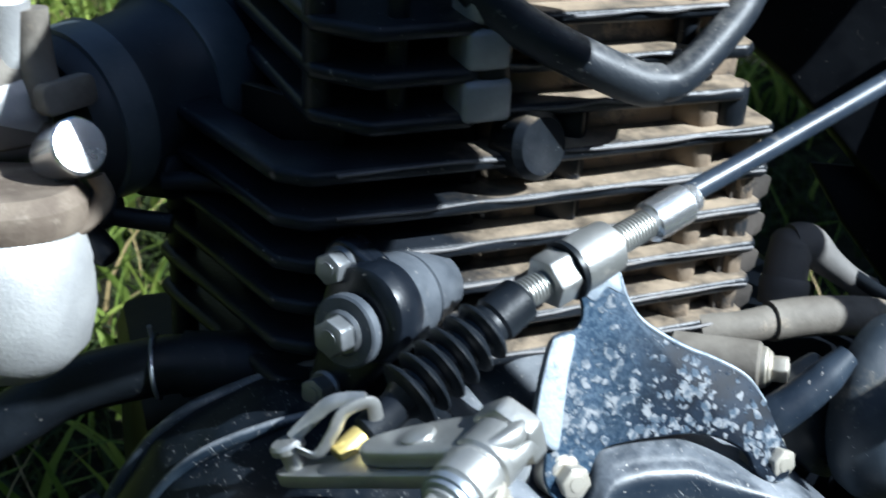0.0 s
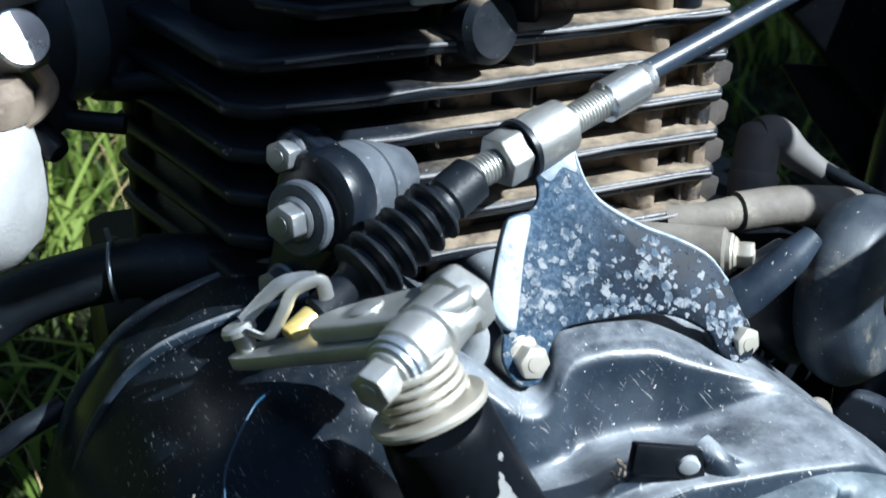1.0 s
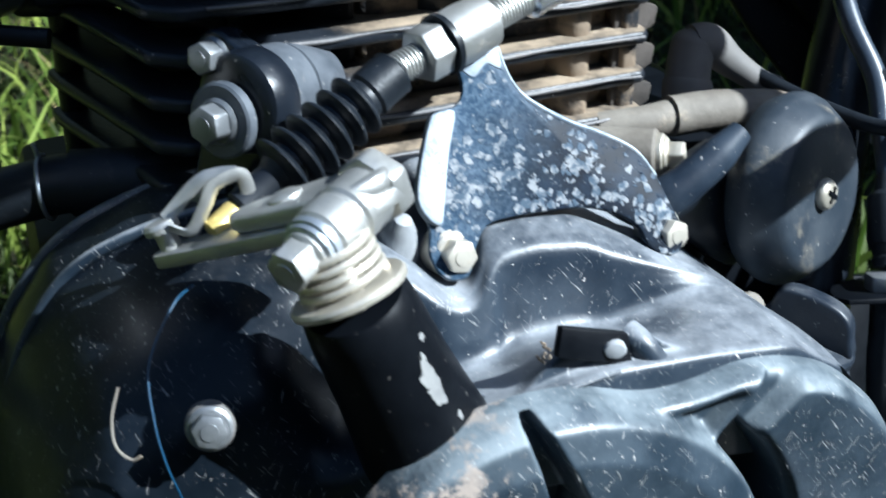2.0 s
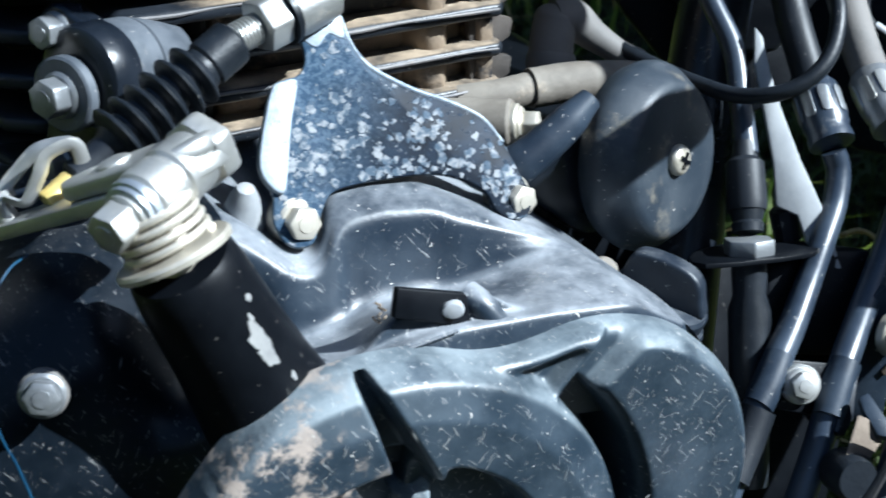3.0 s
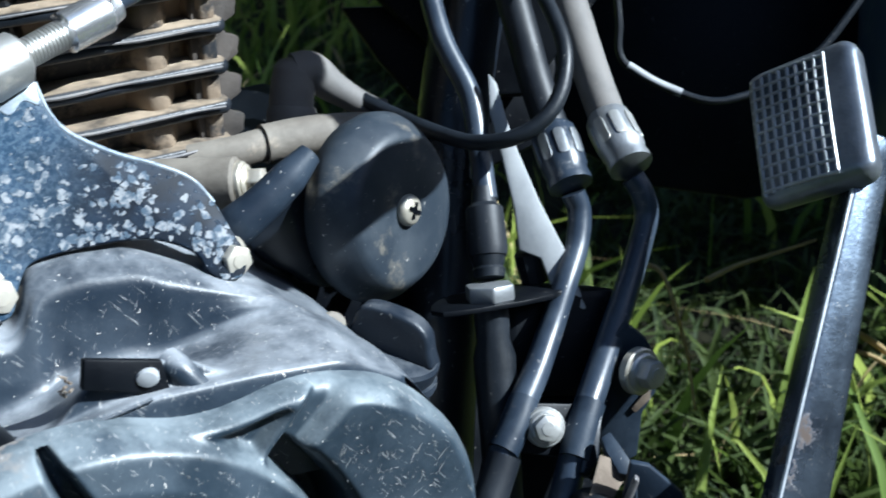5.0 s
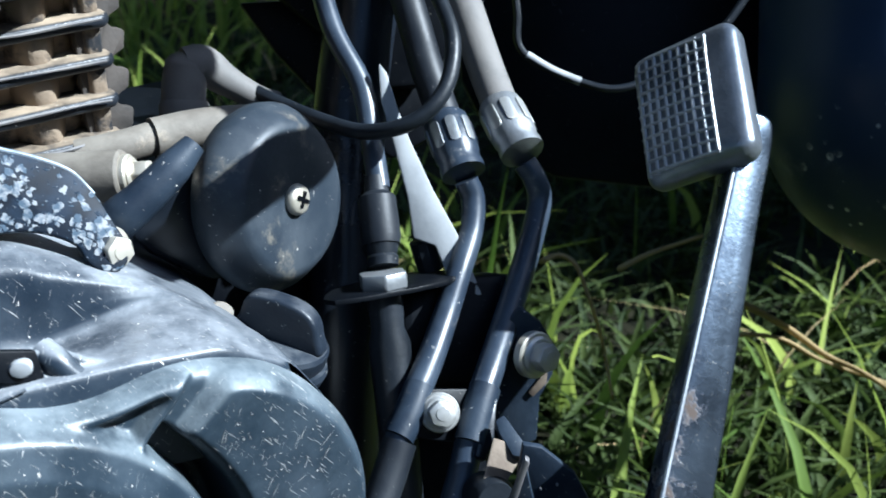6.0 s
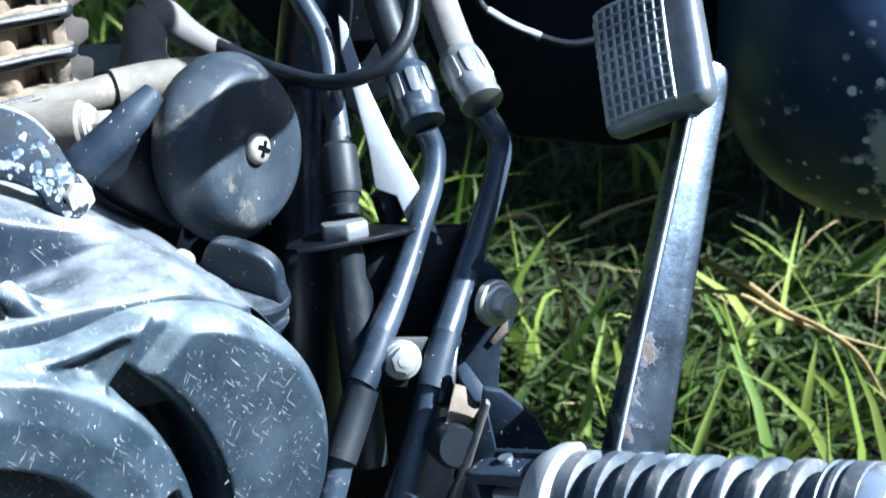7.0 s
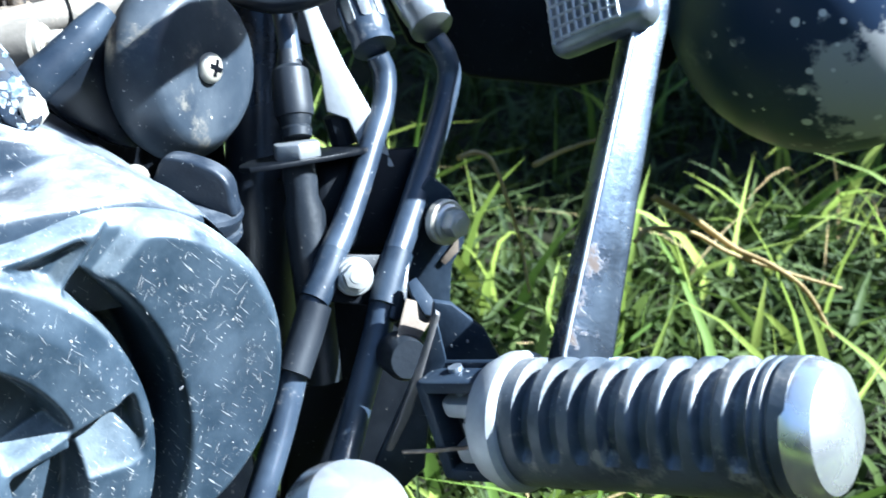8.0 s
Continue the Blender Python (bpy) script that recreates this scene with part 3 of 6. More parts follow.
def cover_profile(x):
    zt, zv, zr = rim_z(x), valley_z(x), shelf_z(x)
    yt = max(-0.072, -0.035 + 0.7 * (min(zt, 0.072) - 0.062))
    back = 0.03 * ease(x, 0.004, 0.018)
    d = min(0.0080, 0.32 * (zt - zv))
    drop = zt - zv
    hump = 0.0082 * ease(x, -0.100, -0.0845) * (1 - ease(x, -0.064, -0.046))
    edge = yt - 1.55 * d

    def out(f):
        return edge + f * (-0.0885 - edge)

    right = [(0.06, zt - 0.006), (yt + 0.022, zt - 0.001), (yt, zt), (yt - 0.90 * d, zt - 0.34 * d), (yt - 1.32 * d, zt - 0.66 * d), (edge, zt - 1.25 * d), (out(0.041), zv + 0.36 * drop), (out(0.096), zv + 0.07 * drop),
             (out(0.214), zv), (out(0.579), zv + 0.45 * (zr - zv) + 0.55 * hump), (out(0.806), zv + 0.74 * (zr - zv) + hump), (out(0.875), zv + 0.84 * (zr - zv) + 0.15 * hump), (-0.0885 + back, zr - 0.0005), (-0.0905 + back, zr - 0.007), (-0.0905 + back, zr - 0.014), (-0.0905 + back, zr - 0.035)]
    calm = ease(x, -0.062, -0.004)
    right = right[:3] + [(y, z + calm * (zt + (zr - zt) * (yt - y) / (yt + 0.0885) + 0.0022 * math.sin(math.pi * (yt - y) / (yt + 0.0885)) - z)) for y, z in right[3:12]] + right[12:]
    left = [(0.06, zt - 0.008), (0.050, zt - 0.004), (0.040, zt - 0.001), (0.030, zt), (0.02, zt), (-0.02, zt - 0.001), (-0.045, zt - 0.006), (-0.059, zt - 0.016), (-0.065, zt - 0.03),
            (-0.068, zt - 0.045), (-0.0685, zt - 0.052), (-0.069, zt - 0.06), (-0.069, zt - 0.075), (-0.069, zt - 0.09), (-0.069, zt - 0.11), (-0.069, -0.12)]
    w = ease(x, -0.168, -0.128)
    return [Vector((x, a[0] * (1 - w) + b[0] * w, a[1] * (1 - w) + b[1] * w)) for a, b in zip(left, right)]


def shell_piece(x0, x1):
    bm = bmesh.new()
    grid = []
    n = int(round((x1 - x0) / 0.0016))
    for i in range(n + 1):
        grid.append([bm.verts.new(p) for p in spline(cover_profile(x0 + (x1 - x0) * i / n), 7)])
    for a, b in zip(grid, grid[1:]):
        for i in range(len(a) - 1):
            bm.faces.new((a[i], b[i], b[i + 1], a[i + 1]))
    bm.faces.new(grid[0])
    bm.faces.new(grid[-1][::-1])
    return bm


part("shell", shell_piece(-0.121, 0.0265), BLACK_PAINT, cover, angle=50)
# Rear piece takes the darkened paint in place of the shade on it.
part("rear_shell", shell_piece(-0.238, -0.121), SHADED_REAR, cover, "worn black rear part of the cover, darkened for its shade", angle=50)
part("case_core", prism([(-0.21, 0.03), (0.078, 0.03), (0.078, 0.16), (-0.20, 0.16)], -0.20, 0.040, Matrix(), 0.01), SHADE_BLACK, cover, "dark crankcase behind the cover")

HUB, LOBE, HUB_R, LOBE_R = Vector((-0.102, -0.031)), Vector((-0.035, -0.018)), 0.0790, 0.0598


def hollow(v, a, b, soft):
    return ease(v, a - soft, a + soft) * (1 - ease(v, b - soft, b + soft))


def cover_edge(p, k=0.014):
    v = p - HUB
    a, b = HUB_R - 0.008 * ease(math.degrees(math.atan2(v.y, v.x)), 100, 145) - v.length, LOBE_R - (p - LOBE).length
    return max(a, b) + max(0.0, k - abs(a - b)) ** 2 / (4 * k)


def cover_height(x, z):
    p = Vector((x, z))
    s = cover_edge(p)
    b = LOBE_R - (p - LOBE).length
    t = min(1.0, max(0.0, s / 0.0050))
    h = 0.0955 + 0.0050 * math.sqrt(1 - (1 - t) ** 2)
    r = (p - HUB).length
    th = math.degrees(math.atan2(z - HUB.y, x - HUB.x))
    h += 0.0045 * max(0.0, min(1.0, (0.0775 - r) / 0.0115)) + 0.0030 * (1 - ease(r, 0.0755, 0.0785))
    h -= 0.026 * hollow(r, 0.0784, 0.0856, 0.0012) * hollow(th, -60, 42.5, 2.5)
    wedge = max(0.0, min(1.0, (68 - th) / 22))
    h -= 0.0062 * hollow(r, 0.0785, 0.0790 + 0.0165 * wedge, 0.0016) * hollow(th, 46.8, 69, 1.4) * ease(s, 0.002, 0.007)
    h -= 0.0042 * hollow(r, 0.0795, 0.112, 0.003) * hollow(th, 40.3, 44.8, 1.1)
    h += 0.0028 * ease(b, 0.0005, 0.0045) * ease(r, 0.0868, 0.090) * (1 - ease(th, 38, 41))
    h -= 0.013 * hollow(r, 0.030, 0.0505, 0.0016) * hollow((th - 16) % 60, 1, 52, 3.0)
    h -= 0.010 * hollow(r, 0.0500, 0.0715, 0.0016) * max(0.0, min(1.0, (th + 6) / 18)) * (1 - ease(th, 12.5, 14.5)) * ease(th, -6, -4)
    u = max(0.0, min(1.0, ((x + 0.1050) * 0.0135 + (0.0455 - z) * 0.0355) / (0.0135 ** 2 + 0.0355 ** 2)))
    off = (p - Vector((-0.1050 + 0.0135 * u, 0.0455 - 0.0355 * u))).length
    h -= 0.0120 * (1 - ease(off, 0.0010 + 0.0030 * u, 0.0026 + 0.0036 * u))
    h += 0.006 * (1 - ease(r, 0.022, 0.030))
    return h


bm = bmesh.new()
STEP = 0.00065
NX, NZ = int(0.216 / STEP), int(0.171 / STEP)
field = np.array([[cover_height(-0.184 + i * STEP, -0.114 + j * STEP) for j in range(NZ)] for i in range(NX)])
for _ in range(2):
    pad_f = np.pad(field, 1, mode="edge")
    field = (pad_f[:-2, 1:-1] + pad_f[2:, 1:-1] + pad_f[1:-1, :-2] + pad_f[1:-1, 2:] + 2 * field) / 6
rows = []
for i in range(NX):
    col = []
    for j in range(NZ):
        p = Vector((-0.184 + i * STEP, -0.114 + j * STEP))
        s = cover_edge(p)
        if s < -0.0002:
            col.append(None)
            continue
        h = field[i, j]
        col.append(bm.verts.new((p.x, -h, p.y)))
    rows.append(col)
for a, b in zip(rows, rows[1:]):
    for i in range(len(a) - 1):
        q = (a[i], b[i], b[i + 1], a[i + 1])
        if None not in q:
            bm.faces.new(q)
loose = [v for v in bm.verts if not v.link_faces]
bmesh.ops.delete(bm, geom=loose, context="VERTS")
rim_edges = [e for e in bm.edges if len(e.link_faces) == 1]
for v in {v for e in rim_edges for v in e.verts}:
    for _ in range(3):
        p = Vector((v.co.x, v.co.z))
        s = cover_edge(p)
        g = Vector((cover_edge(p + Vector((1e-5, 0))) - s, cover_edge(p + Vector((0, 1e-5))) - s)).normalized()
        s = max(-0.001, min(0.001, s))
        v.co.x -= g.x * s
        v.co.z -= g.y * s
    v.co.y = -min(0.0955, cover_height(v.co.x, v.co.z))
skirt = bmesh.ops.extrude_edge_only(bm, edges=rim_edges)["geom"]
for v in skirt:
    if isinstance(v, bmesh.types.BMVert):
        v.co.y += 0.007
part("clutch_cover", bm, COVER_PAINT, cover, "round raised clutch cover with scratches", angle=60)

part("scratch_mark", tube([(-0.0152, -0.1024, -0.0202), (-0.0075, -0.1024, -0.0159), (0.0021, -0.1024, -0.0106)], lambda t: 0.00022 + 0.0004 * t, 8, 3), CHIP, cover, "long pale scratch in the paint")
rnd = random.Random(21)
bm = bmesh.new()
made = 0
while made < 420:
    p = Vector((rnd.uniform(-0.16, 0.026), rnd.uniform(-0.085, 0.046)))
    if cover_edge(p) < 0.003:
        continue
    lean = radians(rnd.gauss(58, 12) if rnd.random() < 0.6 else rnd.gauss(118, 14))
    size = 0.0007 + 0.0030 * rnd.random() ** 3
    way = Vector((math.cos(lean), math.sin(lean))) * size
    side = Vector((-way.y, way.x)).normalized() * rnd.uniform(0.00008, 0.00020)
    hs = [cover_height(*(p + way * k)) for k in (-1, 0, 1)]
    if max(hs) - min(hs) > 0.0004:
        continue
    quad = [p - way, p - way * 0.2 + side, p + way, p - way * 0.2 - side]
    bm.faces.new([bm.verts.new((q.x, -max(hs) - 0.00012, q.y)) for q in quad])
    made += 1
part("scratches", bm, CHIP, cover, "short pale scratches in the paint")["kind"] = "stuff"
# release shaft tower
TOWER_TOP, TOWER_DOWN, LEVER_AXIS = Vector((-0.1462, -0.0800, 0.0842)), Vector((0.383, 0.060, -0.923)).normalized(), Vector((-0.289, 0.303, 0.906)).normalized()
m = axes(TOWER_TOP, -TOWER_DOWN)
# The tower's shade is put into its near-black paint.
part("shaft_tower", lathe([(-0.068, 0.0204), (-0.058, 0.0192), (-0.045, 0.0176), (-0.03, 0.0161), (-0.010, 0.0150), (-0.004, 0.0142), (-0.002, 0.0130), (-0.002, 0.006)], m, 40), SHADE_BLACK, cover, "chipped shaft tower, near-black for the shade on it")
for k, (a, h, s) in enumerate(((97, -0.024, 0.0052), (95, -0.030, 0.0044), (104, -0.041, 0.0016), (110, -0.014, 0.0016), (120, -0.050, 0.0018), (88, -0.046, 0.0012), (100, -0.0185, 0.0014))):
    rnd = random.Random(k)
    bm = bmesh.new()
    loops = []
    for lift in (-0.0008, 0.00015):
        ring = []
        rnd.seed(k)
        for q in range(22):
            w = 2 * math.pi * q / 22
            f = s * (0.7 + 0.5 * noise.noise((1.7 * math.cos(w), 1.7 * math.sin(w), 3.1 * k)))
            hh = h + 1.15 * f * math.sin(w)
            rr = table(-hh, ((0.004, 0.0142), (0.010, 0.0150), (0.03, 0.0161), (0.045, 0.0176), (0.058, 0.0192), (0.068, 0.0204))) + lift
            an = radians(a - 160) + 0.75 * f * math.cos(w) / rr
            ring.append(m @ Vector((rr * math.cos(an), rr * math.sin(an), hh)))
        loops.append(ring)
    skin(bm, loops)
    part("paint_chip", bm, CHIP, cover, "pale chip in the paint")

# clip pocket: a wall painted black for its shade between rounded ridges, with its plug
boss = part("pocket_shade_wall", slab([(-0.0880, -0.0830, 0.0620), (-0.0670, -0.0830, 0.0550), (-0.0660, -0.0850, 0.0450), (-0.0900, -0.0850, 0.0540)], 0.003, 0.0006), SHADE_BLACK, cover, "pocket wall, painted black for its shade")
part("plug", lathe([(-0.002, 0.0024), (0.0012, 0.0026), (0.0020, 0.0022), (0.0024, 0.001)], axes((-0.0720, -0.0840, 0.0520), (-0.35, -0.90, 0.10)), 20, squash=1.25), PANEL_GREY, boss, "pale plug")
part("clip_tail", tube([(-0.0640, -0.0770, 0.0500), (-0.0620, -0.0810, 0.0490), (-0.0590, -0.0840, 0.0450), (-0.0550, -0.0860, 0.0410), (-0.0500, -0.0880, 0.0360)], lambda t: 0.0050 - 0.0024 * t, 18), BLACK_PAINT, boss)
part("joint_line", tube([(-0.1142, -0.0900, 0.0415), (-0.1008, -0.0897, 0.0449), (-0.0874, -0.0895, 0.0463), (-0.0731, -0.0895, 0.0482)], 0.0006, 6), BLACK_PAINT, cover, "fine raised joint line")
for at, s in (((-0.0368, -0.0540, 0.0334), 0.0022), ((-0.0940, -0.0850, 0.0570), 0.0026)):
    bm = bmesh.new()
    rnd = random.Random(int(at[0] * 1e4))
    for k in range(7):
        p = Vector(at) + Vector([rnd.uniform(-s, s) for _ in range(3)]) * 0.8
        tube([p, p + Vector((rnd.uniform(-s, s), rnd.uniform(-s, 0), rnd.uniform(-0.3 * s, s)))], 0.0004, 6, 2, bm)
    tagged(part("dry_litter", bm, RUST), "tiny crumb of dry brown litter on the cover", "litter")
hex_bolt(cover, (-0.1815, -0.0705, 0.0475), (-0.25, -0.93, 0.3), 0.0085, 0.0042, 0.0060, 0.0065, DULL_STEEL, 20, GREY_RUBBER)
# Pale cone for a lit patch of the cover, modelled as a lug.
part("lit_patch_lug", lathe([(-0.014, 0.0070), (-0.004, 0.0046), (0.0, 0.0026), (0.0006, 0.001)], axes((-0.1120, -0.0300, 0.0740), (0.05, -0.35, 0.93)), 20), SATIN_GREY, cover, "pale lug standing for a lit patch behind the shaft tower")
# flange line along the rear edge
bm = tube([(-0.229, 0.050, -0.02), (-0.2225, 0.050, 0.010), (-0.2125, 0.050, 0.030), (-0.195, 0.050, 0.0475), (-0.168, 0.045, 0.0600), (-0.14, 0.04, 0.0655)], 0.0036, 14, 8)
part("flange", bm, BLACK_PAINT, cover, "outer flange of the case joint")
bm = tube([(-0.2305, 0.022, -0.02), (-0.2235, 0.022, 0.012), (-0.2135, 0.022, 0.034), (-0.199, 0.020, 0.0515), (-0.178, 0.015, 0.0625), (-0.15, 0.01, 0.069)], 0.0020, 12, 8)
part("case_ridge", bm, BLACK_PAINT, cover)

wire = part("blue_wire", tube([(-0.1760, -0.0400, 0.0720), (-0.1830, -0.0470, 0.0715), (-0.1925, -0.0560, 0.0610), (-0.1945, -0.0660, 0.0500), (-0.1935, -0.0715, 0.0395), (-0.1910, -0.0725, 0.0300), (-0.188, -0.074, 0.0150)], 0.00033, 8), BLUE_WIRE)
tagged(wire, "thin blue wire hanging against the dark case", "wire")

thread_bit = part("pale_thread", tube([(-0.2010, -0.0560, 0.0560), (-0.2040, -0.0600, 0.0500), (-0.2045, -0.0640, 0.0440), (-0.2015, -0.0670, 0.0410), (-0.1990, -0.0680, 0.0420)], 0.0004, 6), GREY_CAST)
tagged(thread_bit, "short pale thread stuck to the dark case", "thread")

# ---- oil filler cap ----
cap = thing("oil_filler_cap", "black plastic oil filler cap with a thumb grip", "oil cap")
CAP_AT, CAP_AXIS = Vector((0.0190, -0.0545, 0.0175)), Vector((0.20, -0.12, 0.97)).normalized()
m = axes(CAP_AT, CAP_AXIS, (0.62, -0.78, -0.1))
part("cap_base", lathe([(-0.024, 0.0125), (-0.010, 0.0140), (-0.0065, 0.0165), (-0.002, 0.0170), (-0.0006, 0.0162), (0.0002, 0.0140), (0.0004, 0.002)], m, 36), CAP_BLACK, cap)
part("gasket_ring", lathe([(-0.0125, 0.0168), (-0.0095, 0.0178), (-0.0075, 0.0172)], m, 36), CAP_BLACK, cap)
part("grip", prism(smooth_outline([(-0.0140, -0.002), (-0.0142, 0.0060), (-0.0126, 0.0122), (-0.0070, 0.0145), (0.0040, 0.0145), (0.0105, 0.0118), (0.0136, 0.0060), (0.0140, -0.002)], 5), -0.0040, 0.0036, m @ pose(0, 0, 0, 90), 0.0016, segs=3), CAP_BLACK, cap, "raised rounded thumb grip, dusty along its edge")
part("seat_boss", lathe([(-0.01, 0.0042), (0.004, 0.0042), (0.005, 0.003)], axes((0.0030, -0.0430, 0.0245), (0.1, -0.5, 0.85)), 16), GREY_CAST, cap, "small dusty boss beside the cap")

# ---- cable bracket ----
bracket = thing("cable_bracket", "peeling chromed steel cable bracket bolted to the cover", "bracket")
PN = Vector((0, -1, 0.70)).normalized()
pm = axes((-0.097, -0.035, 0.062), PN, (1, 0, 0))
outline = [(-0.0099, 0.0182), (-0.0055, 0.0290), (0.0000, 0.0405), (0.0045, 0.0425), (0.0088, 0.0430), (0.0120, 0.0465), (0.0126, 0.0520), (0.0108, 0.0600), (0.0100, 0.0690), (0.0262, 0.0700), (0.0268, 0.0590), (0.0280, 0.0500), (0.0310, 0.0435), (0.0364, 0.0382),
           (0.0445, 0.0325), (0.0545, 0.0272), (0.0640, 0.0205), (0.0690, 0.0115), (0.0712, 0.0030), (0.0735, -0.0060), (0.0712, -0.0125), (0.0650, -0.0130), (0.0605, -0.0090), (0.0585, -0.0025), (0.0508, 0.0032), (0.0425, 0.0060), (0.0325, 0.0070),
           (0.0180, 0.0074), (0.0100, 0.0062), (0.0055, 0.0010), (0.0010, -0.0070), (-0.0060, -0.0066), (-0.0092, 0.0010), (-0.0075, 0.0095)]
part("plate", prism(smooth_outline(outline, 4), 0.0, 0.0026, pm, 0.0008), PLATE, bracket)
# Paler steel on the fold carries the sky reflection in its colour.
part("folded_edge", prism(smooth_outline([(-0.0012, 0.0390), (0.0015, 0.0414), (0.0076, 0.0413), (0.0050, 0.0340), (0.0028, 0.0290), (-0.0021, 0.0144), (-0.0046, 0.0088), (-0.0080, 0.0110), (-0.0100, 0.0174), (-0.0066, 0.0277)], 3), 0.0008, 0.0046, pm, 0.0020, segs=4), FOLD_STEEL, bracket, "folded edge, made bright for the sky it reflects")
part("neck", prism(smooth_outline([(0.0124, 0.0560), (0.0106, 0.0690), (0.0260, 0.0696), (0.0264, 0.0600), (0.0258, 0.0520), (0.0215, 0.0540), (0.0170, 0.0505), (0.0140, 0.0525)], 4), 0.0020, 0.0029, pm, 0.0002), FOLD_STEEL, bracket, "bare chromed neck under the barrel")
# Thin bright tube stands in for the highlight on the rim.
rim = [pm @ Vector((u, v, 0.0020)) for u, v in ((0.0266, 0.0590), (0.0278, 0.0500), (0.0308, 0.0433), (0.0362, 0.0380), (0.0443, 0.0323), (0.0543, 0.0270), (0.0638, 0.0203), (0.0688, 0.0115))]
part("rim_highlight", tube(rim, lambda t: 0.0011 - 0.0005 * abs(2 * t - 1), 10), FOLD_STEEL, bracket, "bright rim line standing in for a highlight")
CABLE_DIR = Vector((0.052, 0.0158, 0.0115)).normalized()
NUT_AT = Vector((-0.0950, -0.0085, 0.1150))
bm = lathe([(0.006, 0.0074), (0.007, 0.0086), (0.0115, 0.0090), (0.022, 0.0084), (0.0235, 0.0066)], axes(NUT_AT, CABLE_DIR), 28)
part("barrel", bm, ZINC, bracket, "bright barrel that holds the cable adjuster")
hex_bolt(bracket, (-0.0985, -0.0345, 0.0625), (0.12, -1, 0.22), 0.0092, 0.0062, 0.0064, 0.0074, ZINC_WARM, 15, sink=0.006)
hex_bolt(bracket, (-0.0275, -0.0365, 0.0560), (0.22, -1, 0.15), 0.0088, 0.0062, 0.0062, 0.0072, ZINC_WARM, 5, sink=0.006)

# ---- clutch cable ----
cable = thing("clutch_cable", "black clutch cable with silver adjuster and ribbed rubber boot", "cable")
part("outer_cable", tube([(-0.0460, 0.0080, 0.1270), (-0.020, 0.0150, 0.1330), (0.0007, 0.0206, 0.1379), (0.0486, 0.0337, 0.1495), (0.11, 0.05, 0.166), (0.20, 0.07, 0.20)], 0.0036, 16), PIPE_BLACK, cable)
fm = axes(NUT_AT, CABLE_DIR)


def thread(m, h0, h1, r, pitch=0.0013):
    prof = []
    h = h0
    while h < h1:
        prof += [(h, r), (h + pitch * 0.25, r * 1.0), (h + pitch * 0.5, r * 0.84), (h + pitch * 0.75, r * 0.84)]
        h += pitch
    return lathe(prof, m, 20)


part("ferrule", lathe([(0.0385, 0.0050), (0.0395, 0.0066), (0.0540, 0.0066), (0.0555, 0.0052), (0.059, 0.0046)], fm, 24), BRIGHT_ALU, cable, "silver ferrule")
part("upper_thread", thread(fm, 0.021, 0.040, 0.0048), ZINC, cable, "threaded adjuster")
part("lock_nut", prism(hexagon(0.0150, 20), -0.0040, 0.0045, fm, 0.0009), ZINC, cable, "hexagon lock nut")
part("nut_washer", lathe([(0.0045, 0.0095), (0.0062, 0.0095)], fm, 28), RUBBER, cable)
part("lower_thread", thread(fm, -0.0170, -0.003, 0.0048), ZINC, cable, "threaded adjuster")
BOOT_END = Vector((-0.1500, -0.0255, 0.0905))
boot_dir = (NUT_AT - CABLE_DIR * 0.012 - BOOT_END)
bl = boot_dir.length
bmx = axes(BOOT_END, boot_dir)
prof = [(0.0, 0.0045), (0.001, 0.0050)]
w = (bl - 0.017) / 6
for k in range(6):
    for j in range(10):
        u = j / 10
        bulge = math.sin(math.pi * min(1.0, u / 0.72)) ** 0.75 if u < 0.72 else 0.0
        prof.append((0.004 + (k + u) * w, 0.0066 + (0.0042 - 0.0002 * k) * bulge))
prof += [(bl - 0.0125, 0.0064), (bl - 0.0115, 0.0072), (bl - 0.0015, 0.0070), (bl - 0.0005, 0.0058), (bl, 0.005)]
part("ribbed_boot", lathe(prof, bmx, 32), RUBBER, cable, "ribbed black rubber boot")
part("end_sleeve", lathe([(-0.011, 0.0042), (-0.010, 0.0050), (0.002, 0.0052), (0.004, 0.006)], bmx, 20), RUBBER_DULL, cable)
part("cable_nipple", lathe([(-0.021, 0.0030), (-0.0205, 0.0036), (-0.012, 0.0038), (-0.0105, 0.0028)], bmx, 16), YELLOW, cable, "yellow cable nipple")

# ---- clutch release lever ----
lever = thing("clutch_lever", "dull silver clutch release lever with clamp bolt", "lever")
LZ = LEVER_AXIS
A0, A1 = Vector((-0.1785, -0.0225, 0.0785)), Vector((-0.1440, -0.0690, 0.0990))
lm = axes(A1, LZ, A0 - A1)
LEN = (A0 - A1).length
part("arm", prism(smooth_outline([(LEN + 0.005, 0.0), (LEN + 0.002, 0.0048), (LEN * 0.6, 0.0062), (0.012, 0.0070), (-0.004, 0.0070), (-0.0115, -0.004), (-0.010, -0.0150), (0.006, -0.0165), (LEN * 0.45, -0.0120), (LEN * 0.8, -0.0065), (LEN + 0.002, -0.0046)], 4), -0.0020, 0.0022, lm, 0.0009), ZINC, lever)
part("upper_leaf", prism(smooth_outline([(LEN * 0.60, -0.003), (LEN * 0.52, 0.0030), (0.012, 0.0045), (-0.004, 0.0040), (-0.012, -0.006), (-0.008, -0.0145), (0.008, -0.0150), (LEN * 0.48, -0.0095)], 4), 0.0022, 0.0075, lm, 0.0018, segs=3), ZINC, lever)
part("rivet", lathe([(0.006, 0.0050), (0.0082, 0.0048), (0.0090, 0.0030), (0.0090, 0.0005)], lm @ pose(0.018, -0.004, 0), 20), ZINC, lever)
